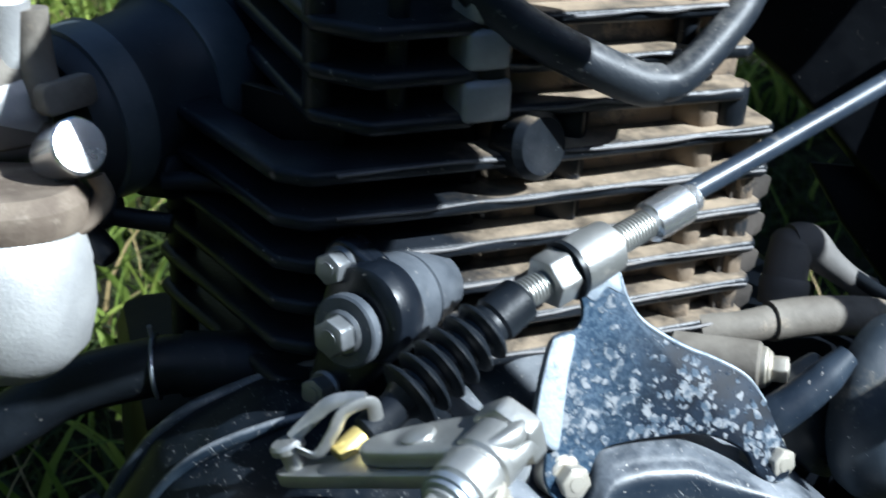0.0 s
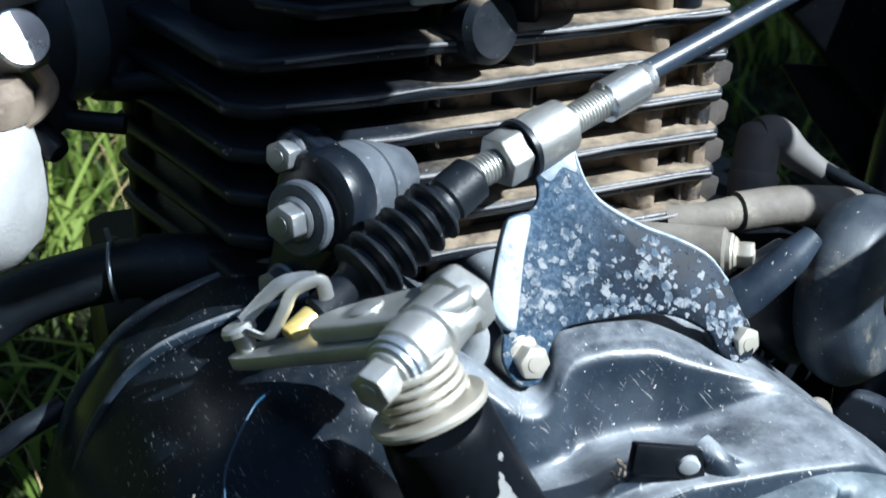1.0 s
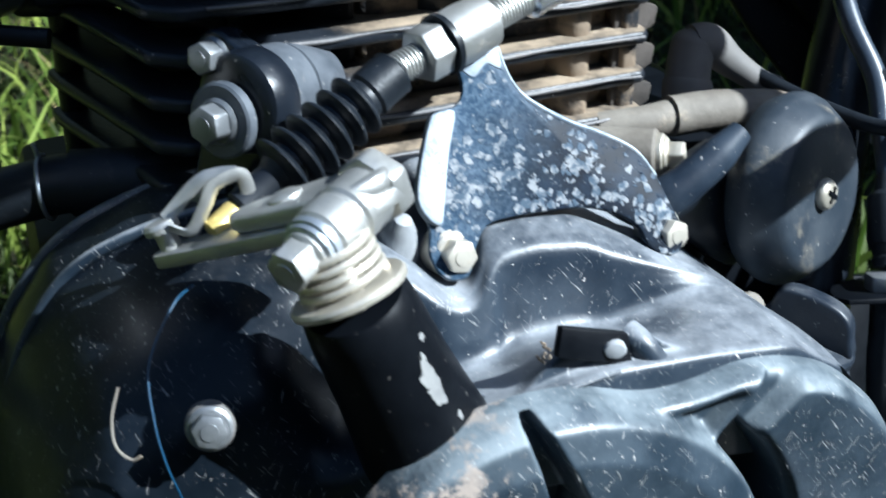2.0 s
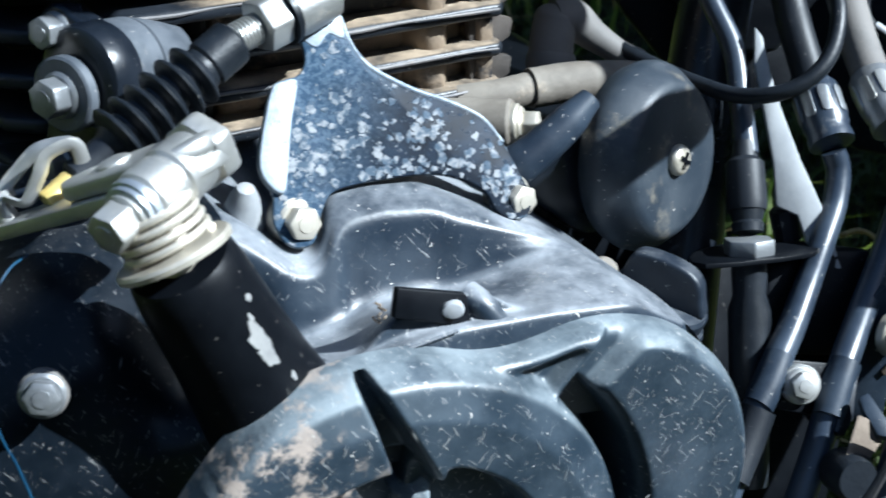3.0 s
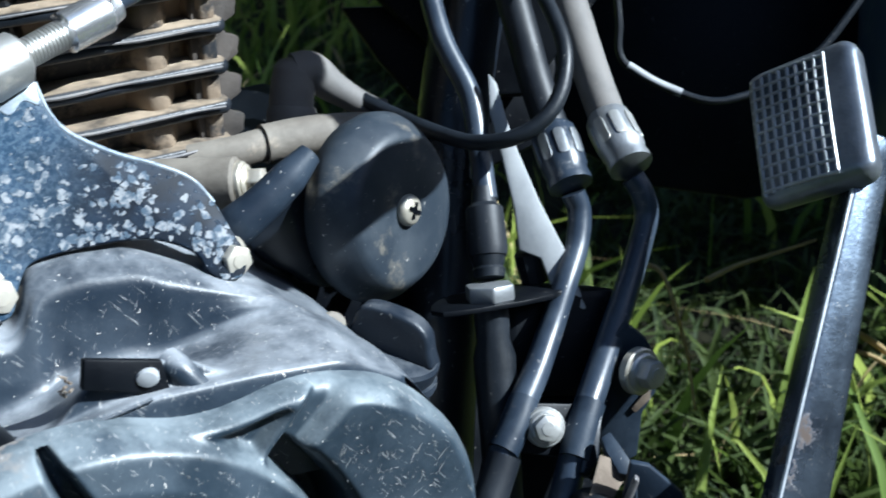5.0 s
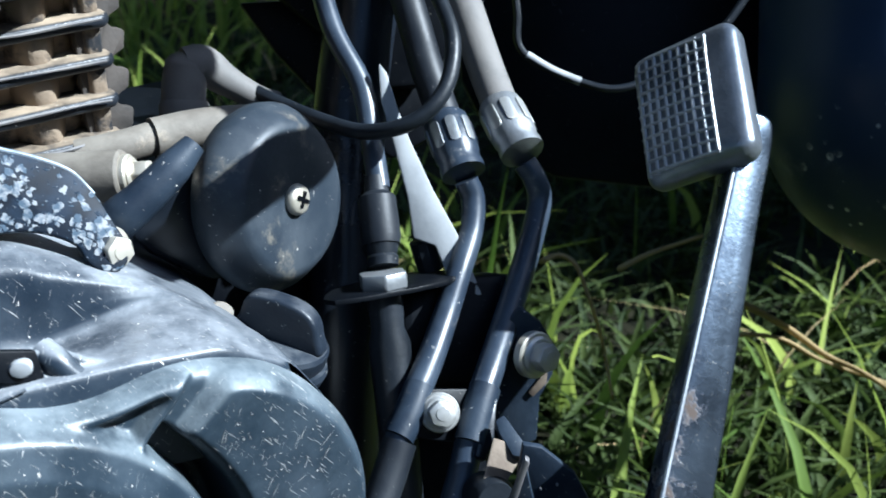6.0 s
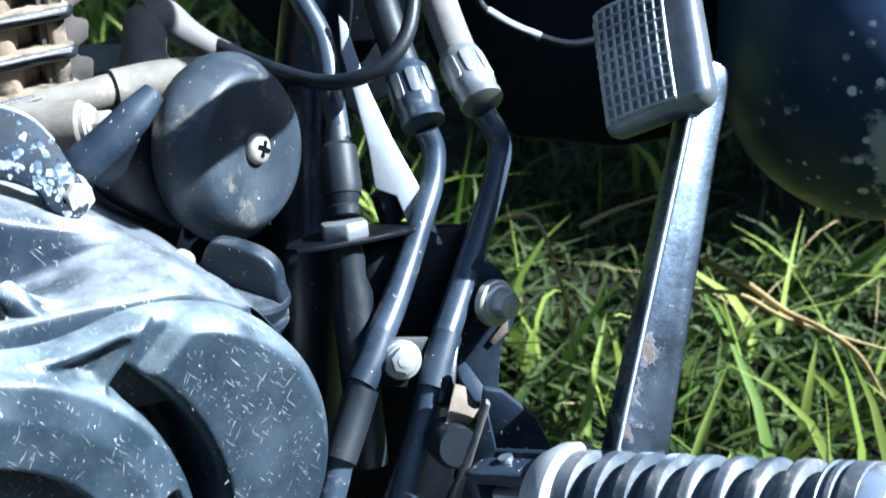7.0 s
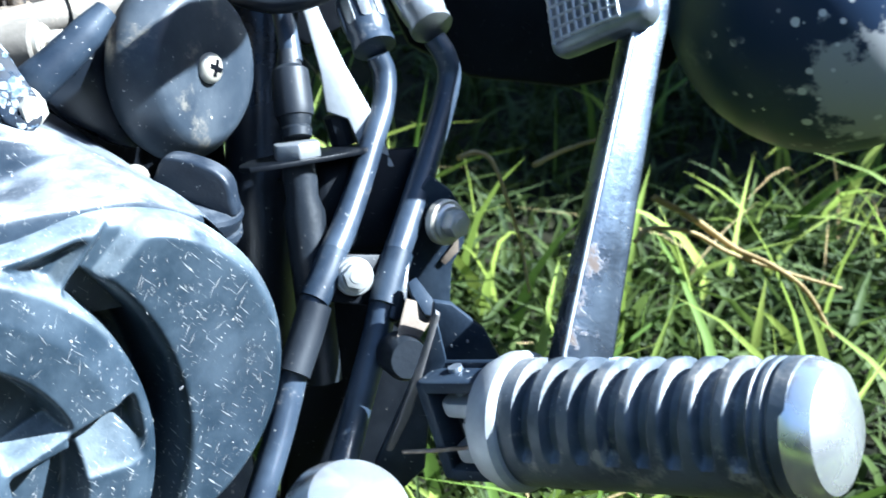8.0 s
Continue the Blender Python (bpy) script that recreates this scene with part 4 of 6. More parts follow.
CLAMP = Vector((-0.81, -0.55, -0.20)).normalized()
km0 = axes((-0.1574, -0.0800, 0.0966), CLAMP)
part("hub", lathe([(-0.0275, 0.0070), (-0.0268, 0.0082), (-0.0175, 0.0086), (-0.0165, 0.0078), (-0.0155, 0.0078), (-0.0145, 0.0086), (-0.0070, 0.0084), (-0.0060, 0.0074)], km0, 36), ZINC, lever, "split hub")
part("clamp_block", prism(hexagon(0.0180, 10), -0.0345, -0.0275, km0, 0.0014), ZINC, lever)
part("clamp_washer", lathe([(-0.0060, 0.0066), (-0.0055, 0.0082), (-0.0035, 0.0082), (-0.0032, 0.0074), (-0.0018, 0.0074), (-0.0012, 0.0064)], km0, 28), STEEL_BLUE, lever)
hex_bolt(lever, km0 @ Vector((0, 0, -0.0012)), CLAMP, 0.0102, 0.0085, 0.0062, 0, ZINC, 25)
part("shaft", lathe([(-0.004, 0.0052), (0.018, 0.0052), (0.0195, 0.0045)], axes(TOWER_TOP, LZ), 20), ZINC_WARM, lever)
# torsion spring and washers on the shaft
sm = axes(TOWER_TOP, LZ)
pts = [sm @ Vector(((0.0112 - 0.0012 * k / 40) * math.cos(k * 0.62), (0.0112 - 0.0012 * k / 40) * math.sin(k * 0.62), 0.0022 + 0.00026 * k)) for k in range(42)]
part("return_spring", tube(pts, 0.0011, 8, 2), ZINC_WARM, lever, "coiled return spring")
part("dust_washer", lathe([(-0.0005, 0.0152), (0.0008, 0.0155), (0.0016, 0.0148), (0.0022, 0.0060)], sm, 40), ZINC_WARM, lever, "dusty pale washer")
# clevis with its pin
cm = axes(A0, LZ, BOOT_END - A0)
cl = (BOOT_END - A0).length
part("clevis_pin", lathe([(-0.006, 0.0030), (0.0018, 0.0030), (0.002, 0.0050), (0.0036, 0.0050), (0.0046, 0.0042), (0.0048, 0.001)], cm, 24), ZINC, lever, "round-headed clevis pin")
for leaf in ([(-0.1780, -0.0260, 0.0830), (-0.1730, -0.0290, 0.0820), (-0.1690, -0.0300, 0.0890), (-0.1660, -0.0300, 0.0950), (-0.1590, -0.0300, 0.0970), (-0.1570, -0.0300, 0.0930), (-0.1570, -0.0300, 0.0890)], [(-0.1780, -0.0210, 0.0830), (-0.1740, -0.0210, 0.0870), (-0.1680, -0.0220, 0.0930), (-0.1630, -0.0240, 0.0950), (-0.1590, -0.0270, 0.0960)]):
    part("clevis_side", tube(leaf, 0.0009, 10, 6, flat=2.4), ZINC, lever)

# ---- cylinder with its fins ----
cyl = thing("engine_cylinder", "black finned engine cylinder caked with tan dust", "engine")
bm = prism([(-0.116, 0.13), (-0.118, 0.075), (-0.095, 0.044), (-0.004, 0.0445), (-0.002, 0.20), (-0.095, 0.20)], 0.035, 0.30, Matrix(), 0.004)
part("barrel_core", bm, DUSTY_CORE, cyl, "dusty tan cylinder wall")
bm = prism([(-0.120, 0.110), (-0.125, 0.066), (-0.104, 0.0425), (-0.0985, 0.0425), (-0.100, 0.12), (-0.11, 0.12)], 0.034, 0.145, Matrix(), 0.003)
part("chain_tunnel", bm, SHADE_BLACK, cyl, "dark cam chain side of the barrel")
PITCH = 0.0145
part("side_wall", prism([(-0.1665, 0.082), (-0.1620, 0.083), (-0.138, 0.052), (-0.142, 0.048)], 0.035, 0.150, Matrix(), 0.001), SHADE_BLACK, cyl, "dark side wall of the barrel")
for k in range(6):
    z = 0.0635 + PITCH * k
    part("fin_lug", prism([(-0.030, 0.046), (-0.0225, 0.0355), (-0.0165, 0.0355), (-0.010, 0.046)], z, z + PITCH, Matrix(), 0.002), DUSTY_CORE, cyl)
rnd = random.Random(5)
for k in range(9):
    z = 0.0635 + PITCH * k
    jut = rnd.uniform(-0.0008, 0.0008)
    front = [(0.0065, 0.0355), (0.0045, 0.0315 + jut), (-0.05, 0.0305), (-0.100, 0.0300), (-0.158, 0.0305), (-0.168, 0.0380), (-0.178, 0.0750), (-0.187, 0.1040 + jut), (-0.189, 0.1150), (-0.180, 0.122), (-0.172, 0.112), (-0.166, 0.085), (-0.158, 0.060), (-0.142, 0.055), (-0.115, 0.19), (0.006, 0.19)]
    if k >= 6:
        front = [(-0.006, 0.0355), (-0.010, 0.0320 + jut), (-0.05, 0.0330), (-0.086, 0.0345), (-0.100, 0.0360), (-0.108, 0.0300), (-0.140, 0.0300), (-0.155, 0.045), (-0.158, 0.125), (-0.15, 0.19), (-0.006, 0.19)]
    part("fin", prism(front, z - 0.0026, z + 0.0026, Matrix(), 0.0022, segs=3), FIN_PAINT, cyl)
    edge_y, ends = (0.0301, (-0.150, 0.0020)) if k < 6 else (0.0322, (-0.100, -0.012))
    # Pale tubes stand for worn paint and for light caught on the edges.
    wear = [(ends[0] + (ends[1] - ends[0]) * q / 16, edge_y + 0.0004 * math.sin(2.1 * q + k), z + 0.0014 + 0.0003 * math.sin(1.3 * q + 2 * k)) for q in range(17)]
    part("worn_lit_edge", tube(wear, lambda t: 0.00035 + 0.00035 * abs(math.sin(9 * t + k)), 6, 2), WORN_EDGE, cyl, "pale line along the fin edge, worn paint plus painted edge light")
    if k < 5:
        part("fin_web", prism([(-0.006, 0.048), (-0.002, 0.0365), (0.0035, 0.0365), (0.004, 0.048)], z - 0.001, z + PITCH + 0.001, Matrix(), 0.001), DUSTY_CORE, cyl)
# vertical ribs and bosses between the fins
for px, py, z0, z1, r in ((-0.1290, 0.0400, 0.150, 0.20, 0.0034), (-0.1010, 0.0390, 0.150, 0.20, 0.0085), (-0.010, 0.0395, 0.136, 0.152, 0.006), (-0.030, 0.0400, 0.150, 0.185, 0.0040), (-0.150, 0.050, 0.150, 0.19, 0.005), (-0.1810, 0.112, 0.03, 0.14, 0.005)):
    part("stud_boss", lathe([(z0, r), (z1, r)], Matrix.Translation((px, py, 0)), 16), FIN_PAINT, cyl)
# Pale material makes up for the sunlight that misses these blocks.
for z, out, half in ((0.1500, 0.0000, 0.0082), (0.1660, 0.0012, 0.0074), (0.1800, 0.0022, 0.0068)):
    part("stud_step", prism([(-0.1035 - half, 0.046), (-0.1030 - half, 0.0285 + out), (-0.1035 + half, 0.0285 + out), (-0.1010 + half, 0.046)], z, z + 0.0132, Matrix(), 0.0022, segs=3), SATIN_GREY, cyl, "dusty stepped stud block, pale in place of sunlight")
bm = lathe([(0.0, 0.0112), (0.0110, 0.0112), (0.0135, 0.0092), (0.0140, 0.0030)], axes((-0.0880, 0.0400, 0.1385), (0.30, -0.92, 0.20)), 32)
part("round_boss", bm, FIN_PAINT, cyl)
part("tan_web", prism([(-0.078, 0.044), (-0.066, 0.036), (-0.060, 0.044)], 0.105, 0.150, Matrix(), 0.002), FIN_PAINT, cyl)
# notched gasket edge at the front
edge_line = []
for k in range(5):
    z = 0.052 + PITCH * k
    edge_line += [(0.0125, z), (0.0130, z + 0.0045), (0.0085, z + 0.0065), (0.0072, z + 0.0100), (0.0120, z + 0.0125)]
edge_line += [(-0.004, 0.052 + PITCH * 5), (-0.004, 0.052)]
part("gasket_plate", prism(smooth_outline(edge_line, 3), 0.0, 0.003, axes((0.0, 0.042, 0.0), (0.15, -1, 0), (1, 0.15, 0)), 0.0006), BROWN_STEEL, cyl, "scalloped dark edge plate")

# ---- cam chain tensioner ----
ten = thing("chain_tensioner", "black cam chain tensioner with three hexagon bolts", "engine part")
TN = Vector((-0.82, -0.55, 0.12)).normalized()
tm = axes((-0.1480, 0.0115, 0.0995), TN)
part("flange", lathe([(-0.012, 0.0150), (-0.010, 0.0160), (-0.004, 0.0158), (-0.001, 0.0148), (0.0, 0.0130), (0.0002, 0.002)], tm, 48), BLACK_GLOSS, ten, "dark round flange")
# Housing is greyed so its sunlit side is in the colour.
part("housing", lathe([(-0.044, 0.0070), (-0.041, 0.0100), (-0.031, 0.0126), (-0.0232, 0.0145), (-0.0228, 0.0138), (-0.0220, 0.0138), (-0.0216, 0.0148), (-0.0140, 0.0152), (-0.006, 0.0150), (-0.0055, 0.0140)], tm, 48), TENSIONER_GREY, ten, "dusty tapered housing, greyed for its sunlit side")
for at in ((-0.1630, 0.0160, 0.1125), (-0.1620, 0.0180, 0.0700)):
    q = (tm.inverted() @ Vector(at)).to_2d()
    turn = math.atan2(q.y, q.x)
    ring = [(q.x + 0.0078 * math.cos(turn + radians(a)), q.y + 0.0078 * math.sin(turn + radians(a))) for a in range(-90, 91, 15)]
    ring += [(0.0150 * math.cos(turn + radians(a)), 0.0150 * math.sin(turn + radians(a))) for a in range(80, 281, 20)]
    part("ear", prism(ring, -0.014, -0.0045, tm, 0.0020, segs=3), BLACK_GLOSS, ten, "dark mounting ear")
hex_bolt(ten, (-0.1535, 0.0100, 0.0957), TN, 0.0105, 0.0075, 0.0072, 0.0115, DULL_STEEL, 12, TENSIONER_GREY)
hex_bolt(ten, tm @ Vector((*(tm.inverted() @ Vector((-0.1630, 0.0160, 0.1125))).to_2d(), -0.0045)), TN, 0.0090, 0.0070, 0.0058, 0, DULL_STEEL, 0, sink=0.008)
hex_bolt(ten, tm @ Vector((*(tm.inverted() @ Vector((-0.1620, 0.0180, 0.0700))).to_2d(), -0.0045)), TN, 0.0085, 0.0070, 0.0058, 0, DULL_STEEL, 5, sink=0.008)

# ---- upper hose ----
hose = thing("vacuum_hose", "glossy black hose bent over the cylinder fins, dusty at its elbow", "hose")
part("hose_run", tube([(-0.140, 0.060, 0.235), (-0.1081, 0.0380, 0.1929), (-0.0966, 0.0332, 0.1817), (-0.0799, 0.0270, 0.1720), (-0.0597, 0.0205, 0.1630), (-0.0504, 0.0200, 0.1612)], 0.0068, 20), HOSE_DUSTY, hose)
part("elbow", tube([(-0.0530, 0.0205, 0.1620), (-0.0455, 0.0205, 0.1615), (-0.0361, 0.0229, 0.1660), (-0.0173, 0.0327, 0.1765), (-0.0062, 0.0397, 0.1870), (0.01, 0.05, 0.205)], 0.0058, 18), HOSE_DUSTY, hose, "dusty elbow")
tagged(part("green_cap", lathe([(0.0, 0.003), (0.0, 0.0042), (0.005, 0.0042), (0.007, 0.003), (0.0075, 0.0008)], axes((-0.0225, 0.0480, 0.1640), (-0.2, -0.8, 0.5)), 20), GREEN_CAP), "small green plastic cap on the cylinder head", "cap")

# ---- carburettor and intake ----
carb = thing("carburettor", "silver cast carburettor with rounded float bowl and rusty clip", "carburettor")
part("throttle_body", lathe([(-0.03, 0.020), (-0.002, 0.0205), (0.0, 0.0245), (0.006, 0.0245), (0.007, 0.0205), (0.030, 0.0200), (0.034, 0.018)], axes((-0.262, 0.098, 0.1440), (0.98, 0.12, -0.06)), 36), ALU, carb)
part("float_bowl", lathe([(-0.041, 0.001), (-0.0405, 0.010), (-0.038, 0.0175), (-0.030, 0.0245), (-0.018, 0.0270), (-0.002, 0.0262), (0.004, 0.0240), (0.0085, 0.0205), (0.009, 0.014)], axes((-0.2445, 0.0560, 0.1150), (0.05, 0.12, 0.99)), 40), ALU, carb, "smooth rounded float bowl")
part("bowl_gasket", lathe([(0.002, 0.0250), (0.006, 0.0262), (0.010, 0.0255), (0.014, 0.0215), (0.014, 0.015)], axes((-0.2440, 0.0590, 0.1190), (0.05, 0.12, 0.99)), 40), RUST, carb, "rusty bowl joint")
part("side_cap", lathe([(-0.018, 0.0080), (-0.012, 0.0086), (-0.001, 0.0088), (0.0, 0.0080), (0.0004, 0.001)], axes((-0.2205, 0.0535, 0.1448), (0.33, -0.80, 0.50)), 32), BRIGHT_ALU, carb, "bright round end cap")
part("brass_post", tube([(-0.2285, 0.0920, 0.175), (-0.2280, 0.0900, 0.160), (-0.2260, 0.0850, 0.146)], 0.0058, 16), GREY_CAST, carb, "dusty brown post")
part("drain_clip", tube([(-0.2170, 0.0520, 0.1355), (-0.2150, 0.0505, 0.1300), (-0.2190, 0.0500, 0.1240), (-0.2270, 0.0490, 0.1195), (-0.2380, 0.045, 0.1150)], 0.0020, 10, flat=1.7), RUST, carb, "rusty bent clip")
part("drain_screw", lathe([(0.0, 0.0045), (0.010, 0.0045), (0.012, 0.0035)], axes((-0.2205, 0.0560, 0.1160), (0.4, -0.6, -0.4)), 16), SHADE_BLACK, carb)
part("body_side", prism(round_rect(0.030, 0.044, 0.008), -0.014, 0.006, axes((-0.2400, 0.0900, 0.1540), (0.25, -0.9, 0.25), (1, 0.2, 0)), 0.004), GREY_CAST, carb, "dusty brown casting side")
part("lever_tab", prism(round_rect(0.010, 0.020, 0.003), -0.003, 0.003, axes((-0.2205, 0.0830, 0.1500), (0.5, -0.8, 0.2)), 0.001), GREY_CAST, carb)
part("top_boss", lathe([(-0.01, 0.008), (0.010, 0.0085), (0.012, 0.007)], axes((-0.236, 0.094, 0.168), (0, 0, 1)), 20), ALU, carb)

boot = thing("intake_boot", "black rubber intake boot with two clamp bands", "rubber boot")
bx = axes((-0.2087, 0.1142, 0.1324), (0.873, 0.485, 0.08))
part("boot_body", lathe([(-0.016, 0.024), (-0.010, 0.0285), (-0.002, 0.0290), (0.010, 0.0280), (0.028, 0.0290), (0.031, 0.0312), (0.048, 0.0318), (0.050, 0.0275), (0.090, 0.026)], bx, 48), BLACK_RUBBER_SHEEN, boot)
part("clamp_band", lathe([(-0.009, 0.0285), (-0.0088, 0.0302), (0.003, 0.0308), (0.0032, 0.0290)], bx, 48), BOOT_RUBBER, boot, "black clamp band")
part("clamp_band", lathe([(0.030, 0.0290), (0.0302, 0.0320), (0.0312, 0.0325), (0.047, 0.0328), (0.0482, 0.0322), (0.0485, 0.0290)], bx, 48), BOOT_RUBBER, boot, "black clamp band")
part("clamp_screw", tube([(-0.2180, 0.0930, 0.1500), (-0.2160, 0.0890, 0.1450)], 0.0040, 14, 2), RUST, boot, "rusty clamp screw")
part("mark", prism([(-0.004, -0.0022), (0.004, -0.0026), (0.0042, 0.0022), (-0.0038, 0.0026)], -0.001, 0.0004, axes(bx @ (Matrix.Rotation(radians(-42), 4, "Z") @ Vector((0.0308, 0, -0.003))), bx.to_3x3() @ Vector((math.cos(radians(-42)), math.sin(radians(-42)), 0)), bx.to_3x3() @ Vector((0, 0, 1))), 0), RED_PAINT, boot, "faded red printed mark")
stub = thing("carburettor_stub", "two thin black nipples under the intake", "pipe")
part("nipple", tube([(-0.2130, 0.0960, 0.1040), (-0.2030, 0.0900, 0.1030), (-0.1895, 0.0840, 0.1020)], 0.0034, 14), RUBBER_DULL, stub)
part("nipple", tube([(-0.1900, 0.0930, 0.1130), (-0.1780, 0.0870, 0.1148), (-0.1655, 0.0805, 0.1140)], 0.0034, 14), RUBBER_DULL, stub)
part("flange_block", prism(round_rect(0.016, 0.020, 0.006), -0.012, 0.010, axes((-0.186, 0.104, 0.112), (0.5, -0.8, 0.2)), 0.003), RUBBER_DULL, stub)
part("flange_lug", prism(round_rect(0.014, 0.016, 0.005), -0.010, 0.010, axes((-0.2140, 0.0980, 0.1050), (0.8, -0.5, 0.2)), 0.003), RUBBER_DULL, stub)

bh = thing("breather_hose", "thick black breather hose with a wire clip", "hose")
part("hose_run", tube([(-0.33, 0.085, -0.02), (-0.29, 0.088, 0.010), (-0.2503, 0.0830, 0.0340), (-0.2277, 0.0800, 0.0470), (-0.1997, 0.0720, 0.0555), (-0.1870, 0.0680, 0.0570)], 0.0100, 24), RUBBER, bh)
part("hose_end", tube([(-0.1900, 0.0690, 0.0568), (-0.165, 0.060, 0.0575), (-0.14, 0.055, 0.055)], 0.0112, 24), RUBBER_DULL, bh, "grey-black hose end")
bm = bmesh.new()
cm2 = axes((-0.1985, 0.0718, 0.0557), (0.9, -0.3, 0.12))
tube([cm2 @ Vector((0.0108 * math.cos(a), 0.0108 * math.sin(a), 0)) for a in (0.33 * k for k in range(20))], 0.0008, 8, 2, bm)
tube([cm2 @ Vector((0.0105, 0, 0)), cm2 @ Vector((0.016, 0.001, 0))], 0.0009, 8, 2, bm)
part("wire_clip", bm, STEEL_BLUE, bh, "thin wire hose clip")
part("lower_hose", tube([(-0.30, 0.05, 0.02), (-0.255, 0.055, 0.005), (-0.235, 0.055, 0.012), (-0.222, 0.058, 0.016)], 0.0040, 14), RUBBER, bh)

# ---- round cover on its mount ----
disc = thing("round_cover", "round black cap held by a cross-head screw", "cover")
DN = Vector((0.41, -0.90, 0.17)).normalized()
dm = axes((0.0432, -0.0225, 0.0495), DN)
part("cap_shell", lathe([(-0.018, 0.0315), (-0.0135, 0.0334), (-0.0100, 0.0336), (-0.0070, 0.0324), (-0.0010, 0.0278), (0.0006, 0.0262), (0.0012, 0.0240), (0.0014, 0.0140), (0.0012, 0.0100), (0.0012, 0.001)], dm, 64), DISC_BLACK, disc)
sc = axes(dm @ Vector((0, 0, 0.0012)), DN, (0.6, 0, 0.8))
screw = part("screw", lathe([(-0.002, 0.0048), (0.0008, 0.0056), (0.0022, 0.0052), (0.0032, 0.0040), (0.0036, 0.0010)], sc, 28), ZINC_WARM, disc, "pale cross-head screw")
bm = prism([(-0.003, -0.0007), (0.003, -0.0007), (0.003, 0.0007), (-0.003, 0.0007)], 0.0030, 0.0039, sc)
prism([(-0.0007, -0.003), (0.0007, -0.003), (0.0007, 0.003), (-0.0007, 0.003)], 0.0030, 0.0040, sc, 0, bm)
part("cross_slot", bm, SHADE_BLACK, screw, "dark cross slot")
part("mount_arm", tube([(-0.0215, -0.0150, 0.0520), (-0.0165, -0.0195, 0.0580), (-0.0102, -0.0205, 0.0622), (0.0004, -0.0200, 0.0690), (0.0110, -0.0180, 0.0760)], lambda t: 0.0076 - 0.0020 * t - 0.0016 * max(0.0, t - 0.8) * 5, 18), BRACKET_BLACK, disc, "black rounded support arm")
part("mount_body", slab([(-0.0142, -0.0140, 0.0501), (0.0009, -0.0140, 0.0601), (0.0150, -0.0140, 0.0663), (0.0300, -0.0140, 0.0400), (0.0190, -0.0140, 0.0205), (0.0082, -0.0140, 0.0262), (-0.0064, -0.0140, 0.0387)], 0.018, 0.003), BLACK_GLOSS, disc)

# ---- front of the cylinder: plug cap, pipe ----
pc = thing("plug_cap", "dusty grey rubber spark plug cap with black lead", "plug cap")
part("shell", tube([(0.0375, 0.0540, 0.0570), (0.0385, 0.0555, 0.0620), (0.0405, 0.0582, 0.0680), (0.0435, 0.0610, 0.0745), (0.0455, 0.0622, 0.0800)], lambda t: 0.0086 if t < 0.75 else 0.0086 * math.sqrt(max(0.01, 1 - ((t - 0.75) / 0.27) ** 2)), 24), GREY_RUBBER, pc)
part("spout", tube([(0.0430, 0.0610, 0.0745), (0.0500, 0.0600, 0.0745), (0.0573, 0.0560, 0.0680), (0.0671, 0.0505, 0.0608), (0.0740, 0.0470, 0.0575)], lambda t: 0.0082 - 0.0034 * ease(t, 0.1, 0.8), 22), GREY_RUBBER, pc)
part("collar", lathe([(-0.006, 0.0088), (0.0, 0.0095), (0.003, 0.0097), (0.005, 0.0088)], axes((0.0380, 0.0545, 0.0590), (0.25, 0.3, 0.9)), 28), GREY_RUBBER, pc)
part("lead", tube([(0.0658, 0.0520, 0.0635), (0.0720, 0.0363, 0.0603), (0.0777, 0.0165, 0.0587), (0.0834, -0.0020, 0.0590), (0.0918, -0.0151, 0.0628), (0.1018, -0.0201, 0.0687), (0.1114, -0.0182, 0.0771), (0.1194, -0.0099, 0.0884), (0.1238, 0.0029, 0.0972), (0.1279, 0.0207, 0.1054), (0.1326, 0.0431, 0.1153)], 0.0030, 14), RUBBER, pc, "black ignition lead")
gp = thing("mount_pipe", "dusty grey cast pipe in front of the cylinder", "pipe")
part("pipe", tube([(-0.012, 0.034, 0.0600), (0.0029, 0.0296, 0.0615), (0.0170, 0.0298, 0.0621), (0.0330, 0.0288, 0.0619), (0.0545, 0.0275, 0.0593)], 0.0062, 22), GREY_CAST, gp)
part("clamp_sleeve", tube([(0.0150, 0.0296, 0.0622), (0.0330, 0.0286, 0.0622), (0.0545, 0.0273, 0.0596), (0.064, 0.026, 0.057)], 0.0074, 22), GREY_CAST, gp)
hex_bolt(gp, (-0.0045, 0.0020, 0.0622), (0.75, -0.6, 0.1), 0.0085, 0.0070, 0.0062, 0.0072, ZINC_WARM, 10)
part("bolt_boss", lathe([(-0.03, 0.0095), (-0.001, 0.0088), (0.0, 0.008)], axes((-0.0060, 0.0035, 0.0620), (0.75, -0.6, 0.1)), 24), GREY_CAST, gp)

# ---- brake switch ----
sw = thing("brake_switch", "black rubber-booted brake light switch on a thin plate", "switch")
part("sheath", tube([(0.1000, 0.060, 0.110), (0.0942, 0.0352, 0.0868), (0.0955, 0.0176, 0.0690), (0.0905, 0.0031, 0.0522), (0.0853, -0.0100, 0.0381)], 0.0042, 14), PIPE_BLACK, sw)
part("boot_top", lathe([(0.0, 0.0070), (0.003, 0.0076), (0.018, 0.0070), (0.020, 0.0048), (0.026, 0.0040)], axes((0.0785, -0.0215, 0.0215), Vector((0.006, 0.0125, 0.0175))), 26), RUBBER_DULL, sw)
